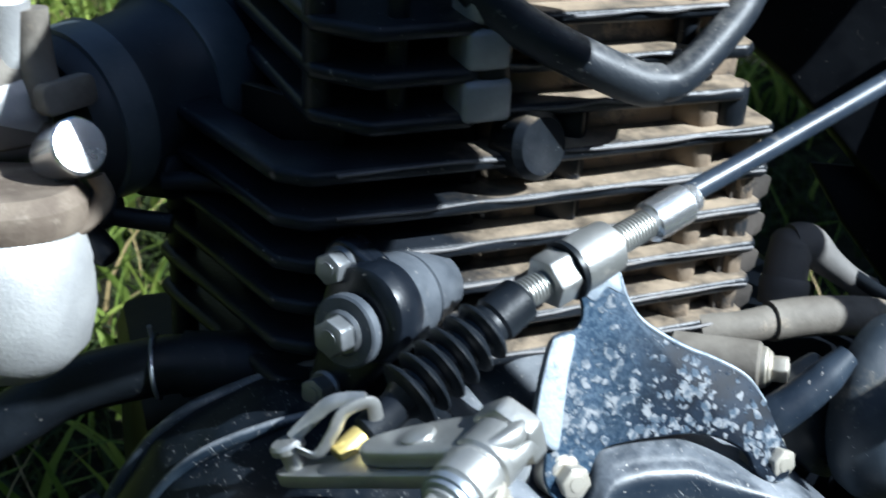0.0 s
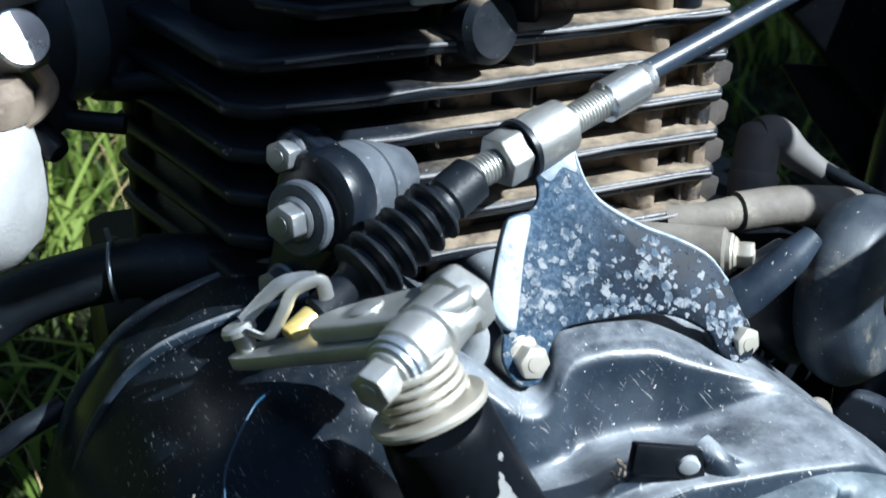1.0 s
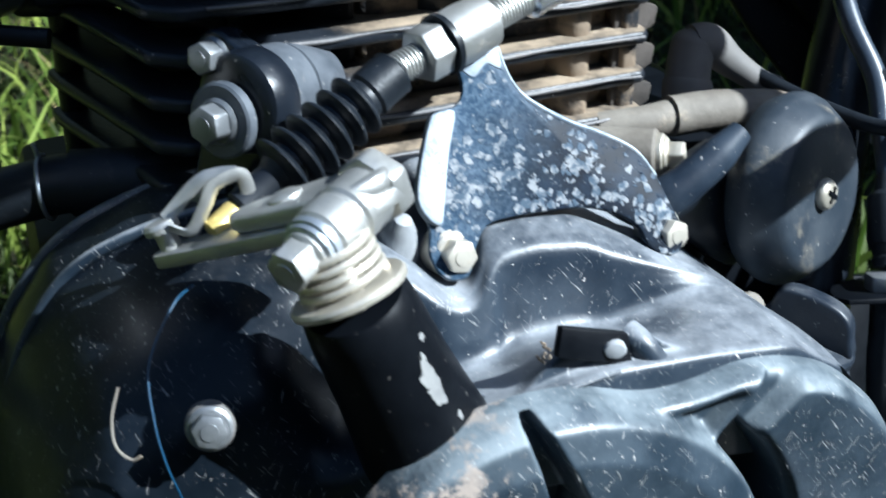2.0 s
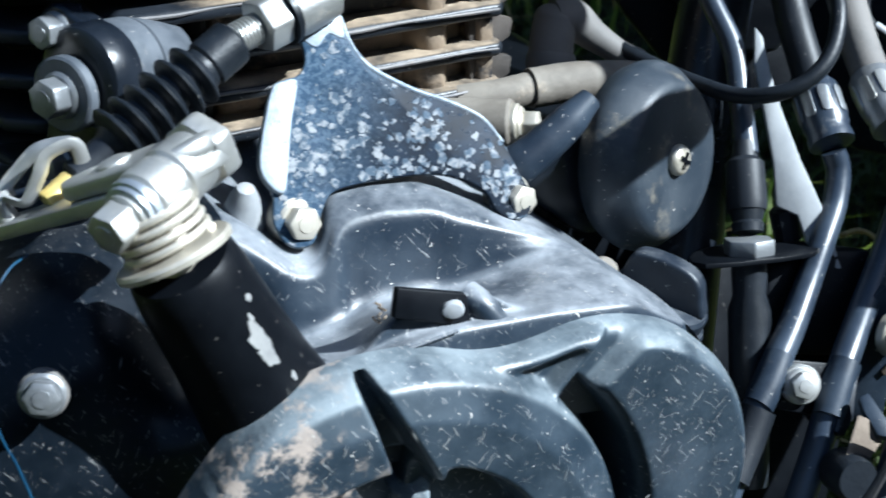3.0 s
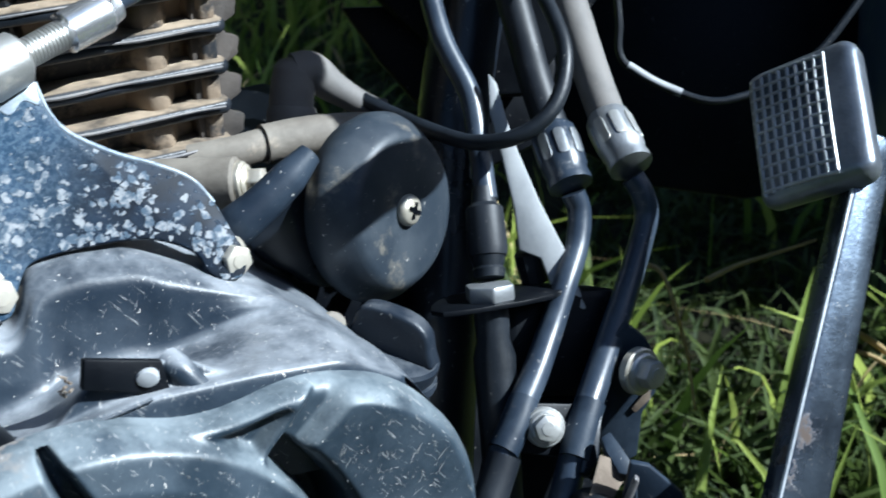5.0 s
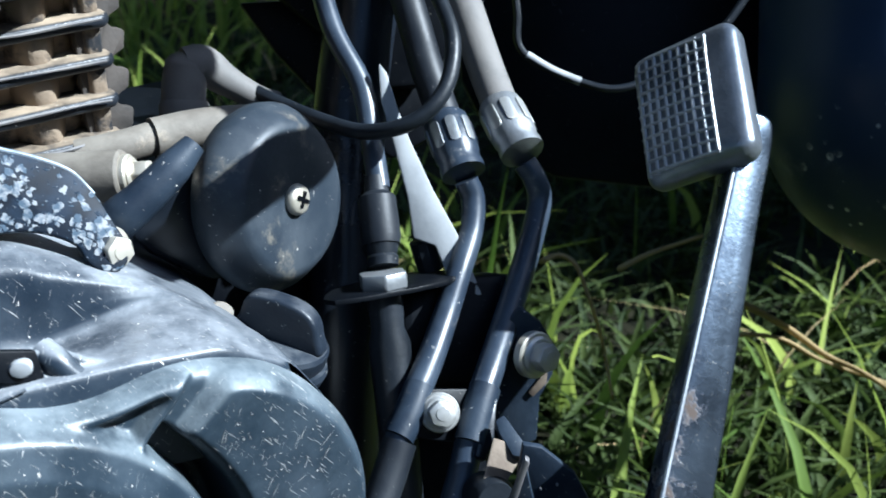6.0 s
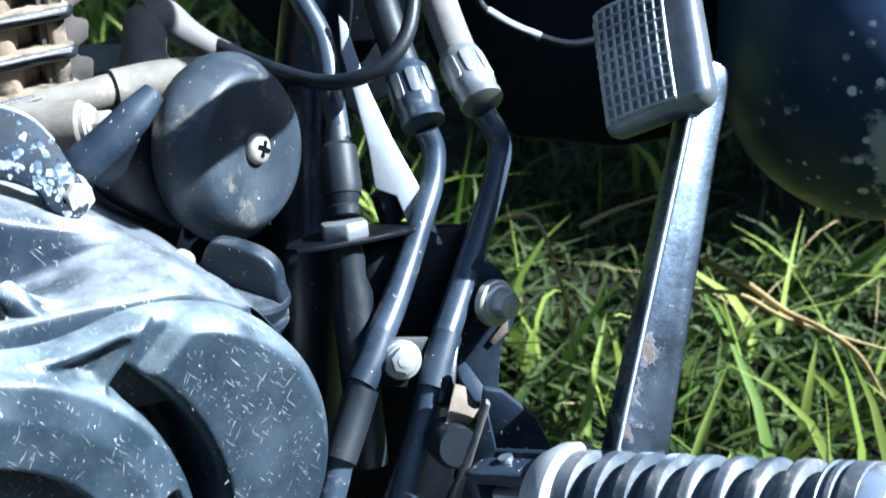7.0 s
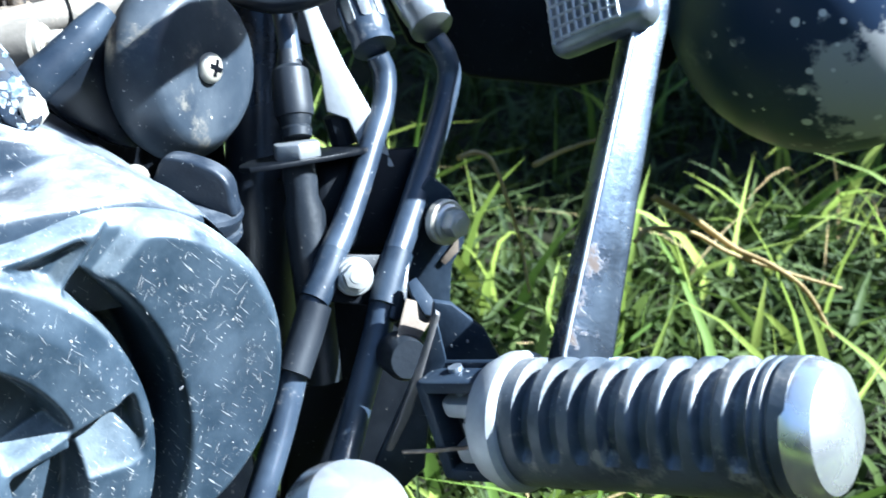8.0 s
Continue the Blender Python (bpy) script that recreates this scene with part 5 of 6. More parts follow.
part("boot_neck", lathe([(-0.008, 0.0056), (-0.005, 0.0060), (-0.004, 0.0054), (-0.002, 0.0060), (0.001, 0.0066)], axes((0.0785, -0.0215, 0.0215), Vector((0.006, 0.0125, 0.0175))), 26), RUBBER, sw)
part("switch_nut", prism(hexagon(0.0165, 8), -0.003, 0.003, axes((0.0722, -0.0325, 0.0135), (0.1, 0.3, 0.95)), 0.0008), DULL_STEEL, sw, "hexagon nut")
part("stay_plate", prism(smooth_outline([(-0.024, -0.008), (0.02, -0.012), (0.032, 0.01), (0.01, 0.022), (-0.014, 0.014)], 3), -0.001, 0.0008, axes((0.0722, -0.0325, 0.0098), (0.1, 0.3, 0.95), (1, 0, 0)), 0.0003), SHADE_BLACK, sw, "thin black stay plate")
part("switch_body", lathe([(-0.085, 0.0068), (-0.02, 0.0078), (-0.014, 0.0060), (-0.006, 0.0065), (0.0, 0.006)], axes((0.0715, -0.0340, 0.0105), (0.12, 0.32, 0.94)), 26), RUBBER, sw)
part("plug_end", lathe([(0.0, 0.0052), (0.012, 0.0055), (0.013, 0.004)], axes((0.1010, -0.0200, 0.0040), (-0.1, 0.3, 0.95)), 10), RUBBER, sw)

pan = part("grey_panel", slab([(0.0998, 0.0114, 0.0787), (0.1015, 0.0084, 0.0753), (0.1015, 0.0019, 0.0638), (0.1023, -0.0052, 0.0524), (0.1049, -0.0165, 0.0353), (0.1084, -0.0273, 0.0201), (0.1104, -0.0405, -0.0009), (0.1019, -0.0361, -0.0018), (0.1001, -0.0246, 0.0163), (0.0938, -0.0194, 0.0192), (0.0960, -0.0124, 0.0334), (0.0967, -0.0030, 0.0506), (0.0968, 0.0057, 0.0658)], 0.003), PANEL_GREY)
tagged(pan, "narrow grey plastic panel behind the hoses", "panel")

# ---- oil lines ----
lines = []
for name, top, bend, side in (("L", [(0.1290, 0.0500, 0.1150), (0.1274, 0.0291, 0.0839), (0.1245, 0.0161, 0.0699), (0.1225, 0.0014, 0.0543), (0.1184, -0.0165, 0.0400)],
                               [(0.1190, -0.0180, 0.0360), (0.1200, -0.0210, 0.0290), (0.1150, -0.0270, 0.0190), (0.1040, -0.0350, 0.0090), (0.0920, -0.0430, -0.0030), (0.0790, -0.0520, -0.0130), (0.0640, -0.0610, -0.0240), (0.0520, -0.0680, -0.0360), (0.0430, -0.0730, -0.0480), (0.0350, -0.0780, -0.0610), (0.0240, -0.0840, -0.0770), (0.0020, -0.0950, -0.1050)], 0),
                              ("R", [(0.1490, 0.0420, 0.1150), (0.1469, 0.0190, 0.0840), (0.1449, 0.0034, 0.0661), (0.1410, -0.0147, 0.0530), (0.1390, -0.0260, 0.0465)],
                               [(0.1400, -0.0270, 0.0410), (0.1420, -0.0310, 0.0350), (0.1420, -0.0340, 0.0270), (0.1350, -0.0390, 0.0170), (0.1230, -0.0470, 0.0050), (0.1100, -0.0550, -0.0080), (0.0990, -0.0620, -0.0180), (0.0860, -0.0710, -0.0280), (0.0730, -0.0800, -0.0460), (0.0610, -0.0870, -0.0620), (0.0500, -0.0930, -0.0790), (0.0340, -0.1000, -0.1000)], 1)):
    ol = thing("oil_line", "black metal oil line with crimped hose end" if side == 0 else "black metal oil line with bright crimped collar", "pipe", group="oil lines")
    lines.append(ol)
    part("hose", tube(top, 0.0066 + 0.0006 * side, 22), RUBBER_DULL if side == 0 else GREY_RUBBER, ol, "rubber hose")
    d = Vector(top[-1]) - Vector(top[-2])
    cmx = axes(top[-1], d)
    bm = lathe([(-0.024, 0.0072), (-0.022, 0.0086), (-0.006, 0.0088), (-0.004, 0.0080), (-0.001, 0.0086), (0.0015, 0.0086), (0.002, 0.006)], cmx, 28)
    col = part("crimp_collar", bm, PIPE_BLACK if side == 0 else DULL_STEEL, ol, "crimped metal collar")
    for k in range(8):
        a = radians(45 * k + 10)
        dent = prism(round_rect(0.011, 0.0042, 0.0016), -0.0004, 0.0004, cmx @ Matrix.Rotation(a, 4, "Z") @ Matrix.Translation((0.0087, 0, -0.014)) @ pose(0, 0, 0, 0, 90, 0), 0.0002)
        part("crimp", dent, ZINC if side else DULL_STEEL, col)
    part("pipe", tube(bend, lambda t: 0.0046 + 0.0007 * ease(t, 0.2, 0.6), 22), PIPE_BLACK, ol)
    if side == 0:
        part("sleeve", tube([(0.0560, -0.0670, -0.0310), (0.0490, -0.0710, -0.0400), (0.0400, -0.0760, -0.0500)], 0.0062, 20), RUBBER_DULL, ol, "dull rubber sleeve")

clamp = thing("pipe_clamp", "black steel clamp with one zinc bolt across two oil lines", "clamp")
CN = Vector((-0.30, -0.78, 0.42)).normalized()
part("strap", slab([(0.0690, -0.0610, -0.0170), (0.0900, -0.0660, -0.0220), (0.0840, -0.0740, -0.0390), (0.0540, -0.0660, -0.0290)], 0.003, 0.0008), SHADE_BLACK, clamp)
for line_pts in ([(0.0710, -0.0570, -0.0190), (0.0640, -0.0620, -0.0240), (0.0560, -0.0660, -0.0300)], [(0.0930, -0.0670, -0.0220), (0.0860, -0.0720, -0.0280), (0.0790, -0.0770, -0.0350)]):
    part("saddle", tube(line_pts, 0.0057, 22, 4), BRACKET_BLACK, clamp)
part("saddle_tab", slab([(0.0890, -0.0720, -0.0230), (0.0950, -0.0730, -0.0200), (0.0860, -0.0820, -0.0350), (0.0800, -0.0850, -0.0390), (0.0770, -0.0840, -0.0360)], 0.004, 0.001), BLACK_GLOSS, clamp)
hex_bolt(clamp, (0.0720, -0.0690, -0.0240), CN, 0.0088, 0.0052, 0.0062, 0.0072, ZINC, 12)

# ---- frame bracket and footpeg mount ----
fb = thing("frame_bracket", "black steel footpeg bracket with chipped edges and frame bolt", "bracket")
BN = Vector((-0.22, -0.88, 0.42)).normalized()
bmx = axes((0.1165, -0.0680, -0.0165), BN, (0.875, -0.485, 0))
part("mount_plate", slab([(0.1064, -0.0571, -0.0067), (0.1144, -0.0597, 0.0005), (0.1214, -0.0627, -0.0066), (0.1270, -0.0654, -0.0181), (0.1253, -0.0654, -0.0292), (0.1205, -0.0640, -0.0377), (0.1189, -0.0645, -0.0562), (0.1107, -0.0616, -0.0598), (0.1048, -0.0587, -0.0474), (0.1034, -0.0569, -0.0252)], 0.004, 0.001), BRACKET_BLACK, fb)
part("mount_stripe", slab([(0.1226, -0.0654, -0.0253), (0.1224, -0.0656, -0.0314), (0.1170, -0.0639, -0.0366), (0.1154, -0.0632, -0.0344)], 0.001, 0.0003), RUST, fb, "bare scraped stripe")
# Black backing slabs added behind the pipes, closing the view to the grass.
part("lower_backing", slab([(0.0770, -0.0350, -0.0260), (0.1180, -0.0450, -0.0350), (0.1050, -0.0600, -0.0780), (0.0800, -0.0750, -0.1310), (0.0400, -0.0600, -0.1210), (0.0600, -0.0450, -0.0680)], 0.010, 0.003), SHADE_BLACK, fb)
part("rear_backing", slab([(0.0790, 0.0300, -0.0380), (0.0890, 0.0300, -0.0170), (0.1280, 0.0300, -0.0290), (0.1060, 0.0000, -0.0890), (0.0820, -0.0100, -0.1200), (0.0610, -0.0100, -0.1100), (0.0690, 0.0000, -0.0690)], 0.008, 0.003), SHADE_BLACK, fb)
part("frame_block", prism(round_rect(0.045, 0.040, 0.004), -0.03, 0.0, axes((0.1000, -0.0420, -0.0120), (-0.25, -0.85, 0.40), (0.875, -0.485, 0)), 0.003), SHADE_BLACK, fb)
part("gusset", slab([(0.0828, -0.1033, -0.0228), (0.0884, -0.1065, -0.0244), (0.0985, -0.1124, -0.0358), (0.1039, -0.1156, -0.0495), (0.1033, -0.1152, -0.0553), (0.0882, -0.1064, -0.0602), (0.0803, -0.1018, -0.0473), (0.0813, -0.1024, -0.0355)], 0.003), BRACKET_BLACK, fb)
part("gusset_leg", slab([(0.0758, -0.1136, -0.0203), (0.0793, -0.1151, -0.0401), (0.0756, -0.1112, -0.0549), (0.0743, -0.1081, -0.0886), (0.0643, -0.0990, -0.1052), (0.0593, -0.0951, -0.1053), (0.0599, -0.0968, -0.0862), (0.0709, -0.1081, -0.0451)], 0.003), BRACKET_BLACK, fb)
for chip_at in [(0.0880, -0.1069, -0.0410), (0.0929, -0.1098, -0.0395), (0.0956, -0.1113, -0.0484), (0.0901, -0.1081, -0.0479), (0.0844, -0.1048, -0.0438)]:
    part("paint_chip", lathe([(-0.001, 0.0007), (0.0, 0.0007), (0.0002, 0.0004), (0.0002, 0.0002)], axes(chip_at, (-0.25, -0.85, 0.45)), 7, squash=0.6), CHIP, fb, "pale chip in the paint")
part("edge_rail", slab([(0.0746, -0.1153, -0.0184), (0.0760, -0.1163, -0.0200), (0.0723, -0.1120, -0.0413), (0.0689, -0.1079, -0.0624), (0.0638, -0.1028, -0.0793), (0.0617, -0.1011, -0.0794), (0.0665, -0.1062, -0.0587), (0.0709, -0.1110, -0.0389)], 0.003), WORN_EDGE, fb, "bare worn edge")
part("gusset_top", slab([(0.0850, -0.0840, -0.0240), (0.0890, -0.0840, -0.0230), (0.0900, -0.0960, -0.0300), (0.0870, -0.0990, -0.0320), (0.0840, -0.0960, -0.0320), (0.0840, -0.0880, -0.0270)], 0.004), BRACKET_BLACK, fb)
part("bare_patch", slab([(0.0810, -0.0890, -0.0270), (0.0850, -0.0910, -0.0290), (0.0870, -0.0960, -0.0350), (0.0780, -0.0990, -0.0410), (0.0720, -0.0950, -0.0380)], 0.001), RUST, fb, "bare dusty steel web")
hex_bolt(fb, (0.1150, -0.0690, -0.0152), (0.12, -0.93, 0.22), 0.0096, 0.0070, 0.0072, 0.0088, ZINC, 25, ZINC_WARM)
part("rubber_bush", lathe([(-0.01, 0.008), (0.0, 0.0085), (0.003, 0.007), (0.003, 0.003)], axes((0.0740, -0.0985, -0.0450), (-0.2, -0.9, 0.3)), 24), RUBBER, fb)

PEG0, PEG1 = Vector((0.0861, -0.1416, -0.0534)), Vector((0.1202, -0.2381, -0.0168))
PEGD = (PEG1 - PEG0).normalized()
gm = axes(PEG0, PEGD, (0, 0, 1))
yoke = thing("peg_yoke", "black steel yoke that carries the footpeg", "bracket")
for s in (1, -1):
    part("yoke_leaf", prism(round_rect(0.025, 0.012, 0.002), -0.0022, 0.0022, axes(gm @ Vector((s * 0.0172, 0.0035, -0.0135)), gm.to_3x3() @ Vector((1, 0, 0)), PEGD), 0.0008), BRACKET_BLACK, yoke)
part("yoke_back", prism(round_rect(0.0388, 0.012, 0.002), -0.0045, 0.0, gm @ pose(0, 0.0035, -0.0235), 0.001), BRACKET_BLACK, yoke)
part("yoke_web", prism(round_rect(0.040, 0.034, 0.004), -0.002, 0.001, axes(gm @ Vector((0, -0.0060, -0.0150)), gm.to_3x3() @ Vector((0, 1, 0)), gm.to_3x3() @ Vector((1, 0, 0))), 0.001), BRACKET_BLACK, yoke)
part("centre_block", prism(round_rect(0.014, 0.0075, 0.001), -0.002, 0.006, axes(gm @ Vector((-0.0012, 0.001, -0.008)), gm.to_3x3() @ Vector((0, 1, 0)), PEGD), 0.0008), SATIN_GREY, yoke, "grey block between the hinge ears")
peg = thing("footpeg", "ribbed rubber footpeg with polished metal ends, wet-looking and dusty", "footpeg")
for s in (0.0075, -0.0105):
    part("hinge_ear", prism(round_rect(0.022, 0.016, 0.006), -0.003, 0.003, axes(PEG0 - PEGD * 0.012 + gm.to_3x3() @ Vector((s, 0, 0)), gm.to_3x3() @ Vector((1, 0, 0)), PEGD), 0.0016), SATIN_GREY, peg, "grey metal hinge ear")
part("hinge_pin", lathe([(-0.021, 0.0026), (0.021, 0.0026)], axes(PEG0 - PEGD * 0.016, gm.to_3x3() @ Vector((1, 0, 0))), 14), STEEL_BLUE, peg)
part("split_pin", tube([PEG0 - PEGD * 0.010 + Vector((-0.002, -0.004, -0.0075)), PEG0 - PEGD * 0.020 + Vector((-0.010, -0.002, -0.0075)), PEG0 - PEGD * 0.030 + Vector((-0.016, 0.001, -0.0080))], 0.0008, 8), RUST, peg, "thin bent split pin")
part("inner_collar", lathe([(-0.004, 0.015), (-0.002, 0.0215), (0.004, 0.0240), (0.008, 0.0240), (0.0100, 0.0225), (0.0105, 0.018)], gm, 48), SATIN_GREY, peg, "cast aluminium inner collar")
LENR = (PEG1 - PEG0).length
SLOTS = 8


def peg_radius(h, a):
    """Rubber sleeve: cross slots over the top that end in round pockets low on each side."""
    w = (LENR - 0.022) / SLOTS
    k = round((h - 0.014 - w / 2) / w)
    k = min(SLOTS - 1, max(0, k))
    d = abs(h - (0.014 + w / 2 + k * w))
    low = abs(a) / math.pi
    fade = 1 - ease(low, 0.515, 0.555)
    half = 0.0019 * math.sqrt(max(0.0, 1 - max(0.0, (low - 0.465) / 0.09) ** 2)) if low < 0.555 else 0.0
    groove = (1 - ease(d, half, half + 0.0015)) * fade
    crown = 0.0006 * math.cos(2 * a)
    rings = (1 - ease(abs(h - LENR + 0.0045), 0.0003, 0.0010)) + (1 - ease(abs(h - LENR + 0.0085), 0.0003, 0.0010))
    return 0.0213 + crown - 0.0044 * groove - 0.0012 * rings


bm = bmesh.new()
rings = []
nh = 150
for i in range(nh + 1):
    h = 0.0085 + (LENR - 0.0065) * i / nh
    rings.append([gm @ Vector((peg_radius(h, a) * math.cos(a), peg_radius(h, a) * math.sin(a), h)) for a in (-math.pi + 2 * math.pi * q / 72 for q in range(72))])
skin(bm, rings)
part("ribbed_rubber", bm, PEG_RUBBER, peg, "ribbed rubber sleeve", angle=60)
part("end_cap", lathe([(LENR - 0.001, 0.0195), (LENR + 0.0005, 0.0212), (LENR + 0.004, 0.0214), (LENR + 0.009, 0.0190), (LENR + 0.0125, 0.0120), (LENR + 0.0135, 0.004), (LENR + 0.0136, 0.0005)], gm, 48), BRIGHT_ALU, peg, "domed aluminium end cap")

# ---- brake pedal ----
ped = thing("brake_pedal", "worn chromed brake pedal with a cross-hatched pad", "pedal")
BL, BR, TL, TR = Vector((0.1459, -0.0865, 0.0516)), Vector((0.1668, -0.1162, 0.0704)), Vector((0.1675, -0.0507, 0.0840)), Vector((0.1884, -0.0804, 0.1028))
padx, pady = (BR - BL).normalized(), (TL - BL).normalized()
padn = padx.cross(pady).normalized()
pady = padn.cross(padx)
W, H = (BR - BL).length, ((TL - BL).length + (TR - BR).length) / 2
qm = Matrix((padx, pady, padn)).transposed().to_4x4()
qm.translation = (BL + BR + TL + TR) / 4
if padn.y > 0:
    padn = -padn


def pad_face(u, v):
    """Depth of the cast pad's front: bowed away at its inner side, rolled over at the rim."""
    bow = -0.0035 * max(0.0, 0.25 - u / W) ** 2 / 0.5625 - 0.0010 * (2 * v / H) ** 2
    ex, ey = W * 0.515 - abs(u), H * 0.515 - abs(v)
    near = min(ex, ey) if max(ex, ey) > 0.006 else 0.006 - math.hypot(max(0.0, 0.006 - ex), max(0.0, 0.006 - ey))
    t = min(1.0, max(0.0, near / 0.0042))
    return bow - 0.0042 * (1 - math.sqrt(1 - (1 - t) ** 2))


bm = bmesh.new()
rings = []
for scale in (0.05, 0.3, 0.55, 0.7, 0.8, 0.86, 0.90, 0.935, 0.965, 0.985, 0.996, 1.0):
    rings.append([qm @ Vector((x, y, pad_face(x, y))) for x, y in ((scale * px, scale * py) for px, py in round_rect(W * 1.03, H * 1.03, 0.0060, 10))])
for depth, scale in ((-0.0085, 1.0), (-0.0105, 0.985), (-0.0125, 0.94), (-0.0125, 0.4)):
    rings.append([qm @ Vector((scale * px, scale * py, depth)) for px, py in round_rect(W * 1.03, H * 1.03, 0.0060, 10)])
skin(bm, rings)
pad = part("pad", bm, PAD_STEEL, ped, "cast pad with rounded edges", angle=60)
for i in range(9):
    u = -W * 0.44 + i * W * 0.083
    line = [(u + W * 0.02 * (j / 12 - 0.5), H * (-0.44 + 0.88 * j / 12)) for j in range(13)]
    part("tread_rib", tube([qm @ Vector((a, b, pad_face(a, b) - 0.0001)) for a, b in line], 0.00072, 8, 1), PAD_RIDGE, pad, "raised tread rib")
for j in range(11):
    v = -H * 0.43 + j * H * 0.087
    line = [(W * (-0.475 + 0.70 * i / 12), v + 0.001 - 0.002 * i / 12) for i in range(13)]
    part("tread_rib", tube([qm @ Vector((a, b, pad_face(a, b) - 0.0001)) for a, b in line], 0.00072, 8, 1), PAD_RIDGE, pad, "raised tread rib")
AT, AB = Vector((0.1735, -0.1075, 0.0610)), Vector((0.1095, -0.1520, -0.0280))
ad = (AB - AT).normalized()
side = Vector((0.988, -0.156, 0.0))
ARM_SHIFT = 0.0025
am = axes(AT, ad.cross(side) if ad.cross(side).y < 0 else -ad.cross(side), ad)
part("arm", prism(smooth_outline([(-0.017, -0.0036), (-0.012, -0.0062), (0.00, -0.0068), (0.02, -0.0068), (0.11, -0.0092), (0.16, -0.0096), (0.16, 0.0096), (0.11, 0.0092), (0.02, 0.0068), (0.00, 0.0068), (-0.012, 0.0062), (-0.017, 0.0036)], 3), -0.011, 0.001, am @ pose(0, ARM_SHIFT, 0), 0.0012, segs=3), ARM_STEEL, ped, "flat bar arm, chrome worn to rust at the foot")
part("arm_edge", tube([am @ Vector((-0.010, ARM_SHIFT - 0.0060, 0.0004)), am @ Vector((0.02, ARM_SHIFT - 0.0066, 0.0004)), am @ Vector((0.11, ARM_SHIFT - 0.0090, 0.0004)), am @ Vector((0.158, ARM_SHIFT - 0.0094, 0.0004))], 0.0008, 8, 2), ARM_EDGE, ped, "pale edge of the arm")

low = thing("side_case", "smooth silver casting below the cover edge", "casting")
part("dome", lathe([(-0.03, 0.024), (-0.012, 0.022), (-0.004, 0.017), (0.0, 0.006), (0.0003, 0.0005)], axes((0.0240, -0.1450, -0.0540), (0.1, -0.4, 0.9)), 36), BRIGHT_ALU, low)

# ---- front mudguard, frame behind it and added shade casters ----
mg = thing("front_mudguard", "black rounded mudguard tip splashed with pale spots", "mudguard")
gmm = axes((0.4040, -0.0100, 0.0060), (-0.46, -0.40, -0.79), (1, 0, 0))
part("shell", lathe([(-0.26, 0.098), (-0.14, 0.094), (-0.06, 0.089)] + [(0.084 * math.sin(a), max(0.0006, 0.084 * math.cos(a))) for a in (math.pi / 2 * k / 16 for k in range(17))], gmm, 64), SPLASHED, mg)
# Black sheet added for the shaded grass behind, outlined to suit the view.
part("shade_flap", slab([(0.2894, 0.2368, 0.0661), (0.2671, 0.2032, -0.0152), (0.2725, 0.1803, -0.0474), (0.2969, 0.1532, -0.0653), (0.3434, 0.1181, -0.0720), (0.3941, 0.0887, -0.0642), (0.4319, 0.0857, -0.0269), (0.4582, 0.1219, 0.0630)], 0.006, 0.002), SHADE_BLACK, mg, "matt black sheet standing in for deep shade on the grass")
# Wheel added for its shadow on the grass and placed to suit that.
wh = thing("shade_wheel", "black tyre on a closed wheel, added to shade the grass", "tyre")
wm = axes((1.06, 0.09, 0.035), (0.02, 1, 0.03))
bm = bmesh.new()
rings = []
for i in range(64):
    a = 2 * math.pi * i / 64
    rings.append([wm @ Vector(((0.255 + 0.05 * math.cos(c)) * math.cos(a), (0.255 + 0.05 * math.cos(c)) * math.sin(a), 0.05 * math.sin(c))) for c in (2 * math.pi * k / 16 for k in range(16))])
skin(bm, rings + [rings[0]], cap=False)
bmesh.ops.remove_doubles(bm, verts=bm.verts[:], dist=1e-6)
part("tyre", bm, RUBBER, wh)
part("wheel_shade_disc", lathe([(-0.006, 0.23), (0.006, 0.23)], wm, 48), SHADE_BLACK, wh)
part("hub", lathe([(-0.05, 0.03), (-0.04, 0.05), (0.04, 0.05), (0.05, 0.03)], wm, 32), ALU, wh)
for k in range(6):
    a = math.pi * k / 3
    part("spoke", tube([wm @ Vector((0.04 * math.cos(a), 0.04 * math.sin(a), 0)), wm @ Vector((0.22 * math.cos(a), 0.22 * math.sin(a), 0))], 0.014, 10, 1), SHADE_BLACK, wh)
fr = thing("frame", "black steel frame tubes and gusset above the engine, plus unseen shade blocks", "frame")
part("down_tube", tube([(0.30, 0.16, 0.42), (0.1700, 0.0950, 0.1650), (0.1180, 0.0620, 0.0600), (0.0800, 0.0150, -0.0400), (0.06, -0.01, -0.12)], 0.0150, 24), BLACK_GLOSS, fr)
part("gusset", prism([(-0.22, 0.30), (0.20, 0.30), (0.10, 0.02), (0.055, -0.035), (0.035, -0.035), (-0.04, 0.045), (-0.11, 0.10)], -0.01, 0.004, axes((0.110, 0.100, 0.075), (-0.40, -0.80, 0.40), (0.9, -0.4, 0)), 0.002), SHADE_BLACK, fr)
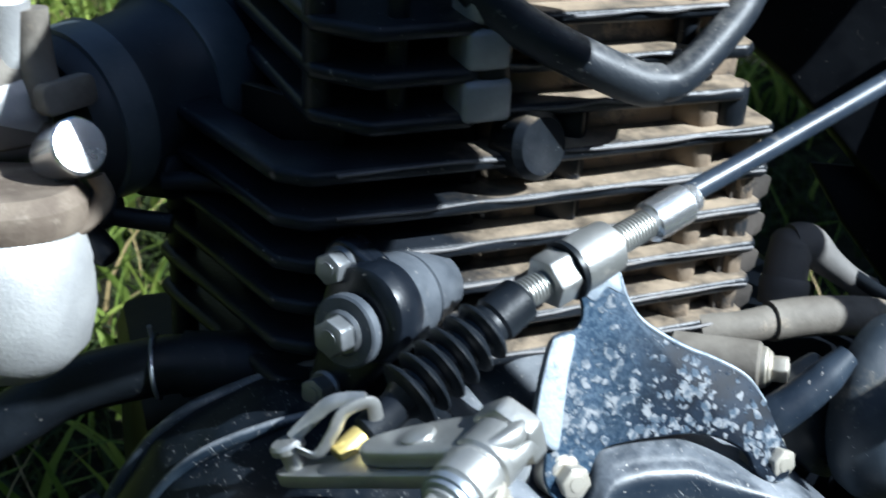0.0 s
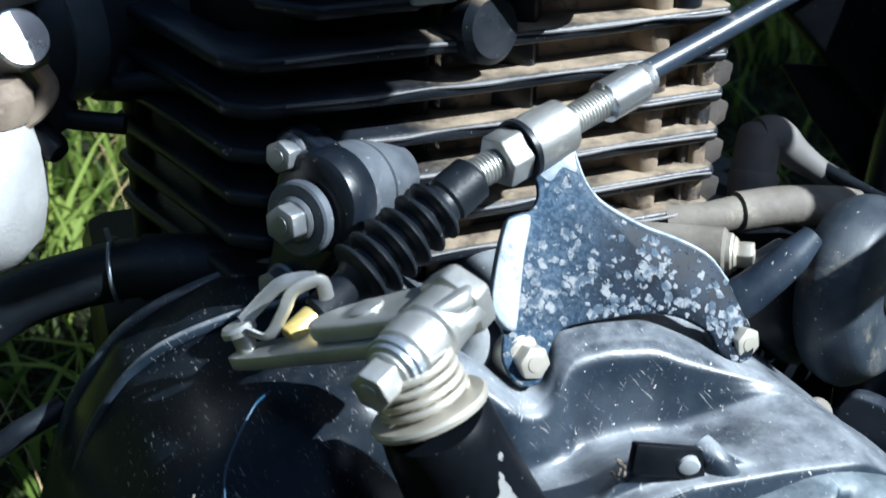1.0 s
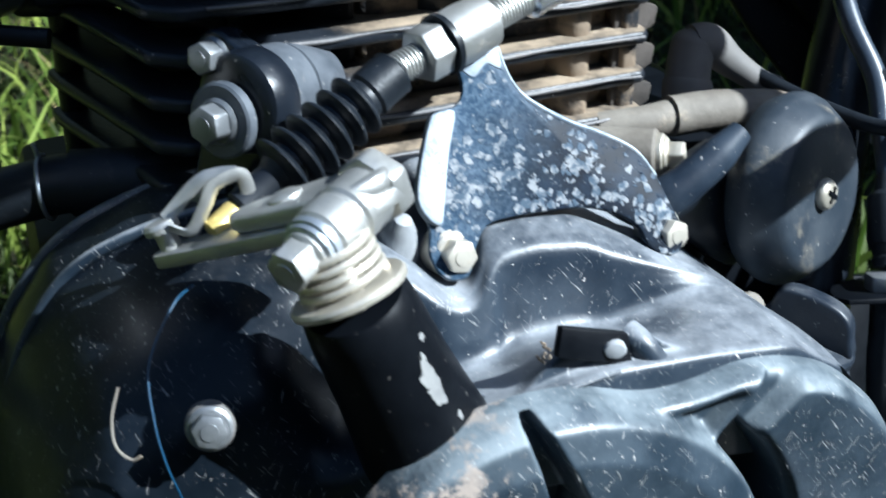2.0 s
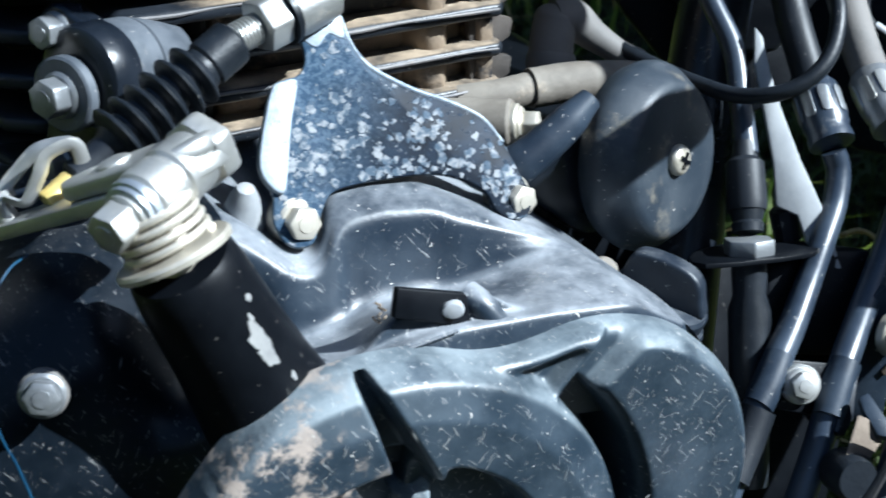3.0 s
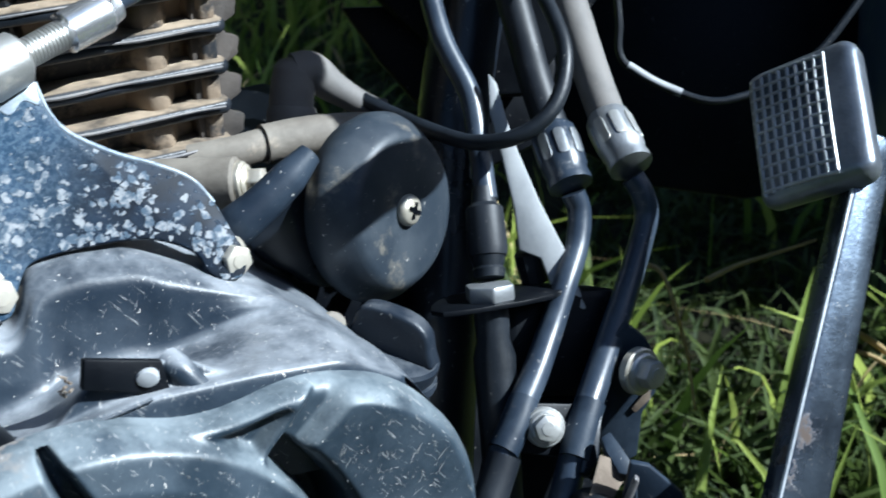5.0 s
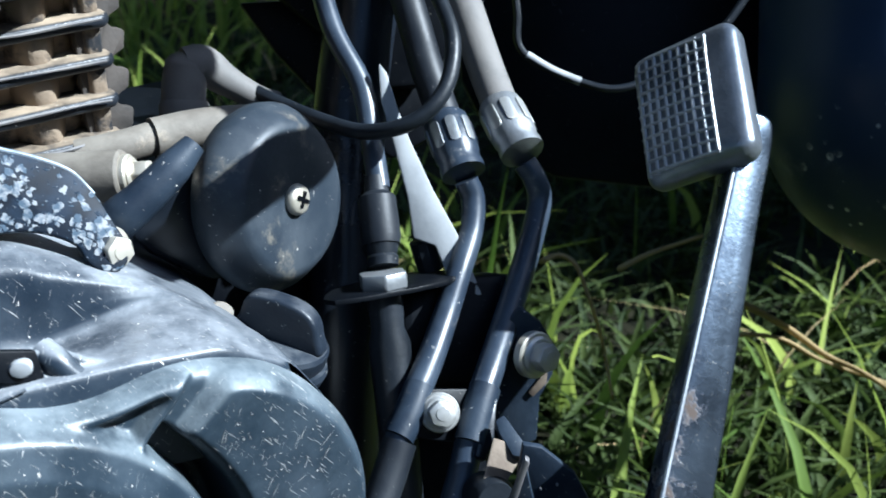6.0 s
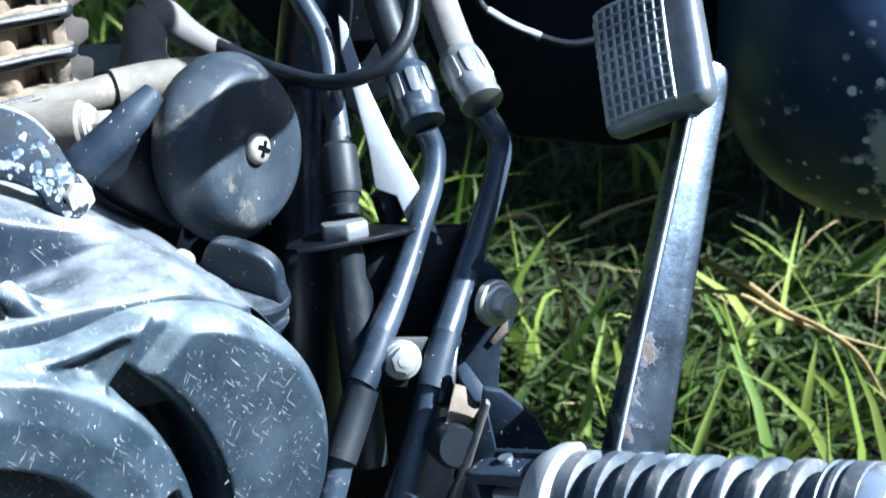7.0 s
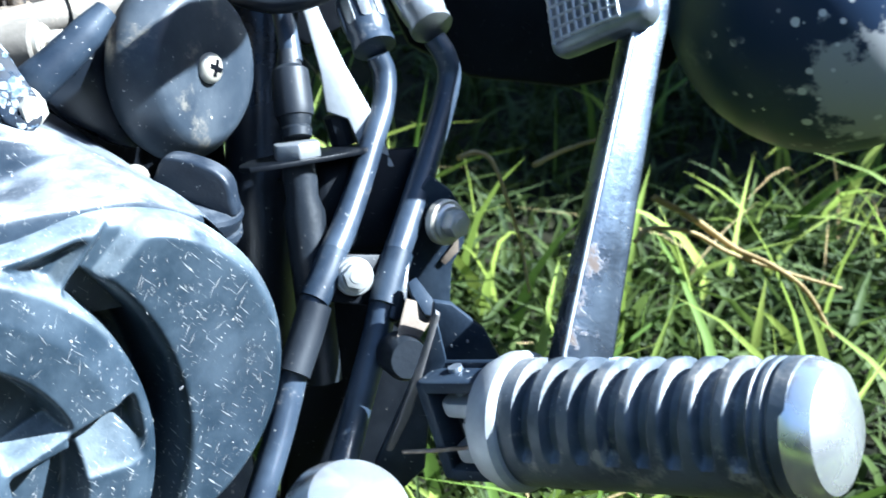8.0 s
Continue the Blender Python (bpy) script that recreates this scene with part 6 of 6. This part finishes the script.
# Added black sheet for the shade behind the hoses, fitted to the view.
part("shade_plate", slab([(0.0981, 0.1283, 0.0761), (0.1073, 0.1108, 0.0541), (0.1216, 0.0893, 0.0299), (0.1284, 0.0807, 0.0211), (0.1393, 0.0693, 0.0112), (0.1638, 0.0625, 0.0212), (0.1760, 0.0729, 0.0499), (0.1811, 0.0857, 0.0764)], 0.006, 0.002), SHADE_BLACK, fr, "black sheet added for the dark area behind the hoses")
# Unseen blocks added only to shade the head, disc, fins and grass.
part("head_shade_block", prism([(-0.13, 0.0), (0.15, 0.0), (0.22, 0.08), (0.20, 0.17), (-0.16, 0.17)], -0.10, 0.145, axes((0.02, 0.17, 0.220), (0, -1, 0), (1, 0, 0)), 0.02), SHADE_BLACK, fr)
part("disc_shade_bar", tube([(0.083, -0.112, 0.157), (0.134, -0.112, 0.182), (0.182, -0.112, 0.206), (0.20, -0.08, 0.27), (0.20, 0.02, 0.34), (0.18, 0.10, 0.38)], 0.0090, 14), SHADE_BLACK, fr)
part("fin_shade_block", prism([(-0.090, 0.0), (-0.008, 0.0), (-0.002, 0.08), (0.0, 0.115), (-0.08, 0.115)], -0.06, 0.004, axes((0.0, -0.075, 0.240), (0, -1, 0), (1, 0, 0)), 0.02), SHADE_BLACK, fr)
part("grass_shade_slab", prism([(0.86, -0.10), (1.00, -0.12), (1.45, 0.10), (1.95, 0.25), (1.95, 1.25), (1.38, 1.02), (1.28, 0.60), (0.90, 0.46), (0.84, 0.10)], -0.05, 0.05, axes((0.0, 0.09, 0.22), (0, -1, 0), (1, 0, 0)), 0.02), SHADE_BLACK, fr)
wr = thing("front_cable", "thin cable with a pale sleeve", "cable")
part("lead", tube([(0.2130, 0.0800, 0.0800), (0.2094, 0.0719, 0.0648), (0.2068, 0.0640, 0.0487), (0.2236, 0.0456, 0.0368), (0.2431, 0.0310, 0.0341), (0.28, 0.02, 0.05), (0.33, 0.02, 0.10)], 0.0018, 10), RUBBER, wr)
part("sleeve", tube([(0.2080, 0.0625, 0.0475), (0.2160, 0.0535, 0.0410), (0.2250, 0.0446, 0.0363)], 0.0021, 12), PANEL_GREY, wr, "pale sleeve")
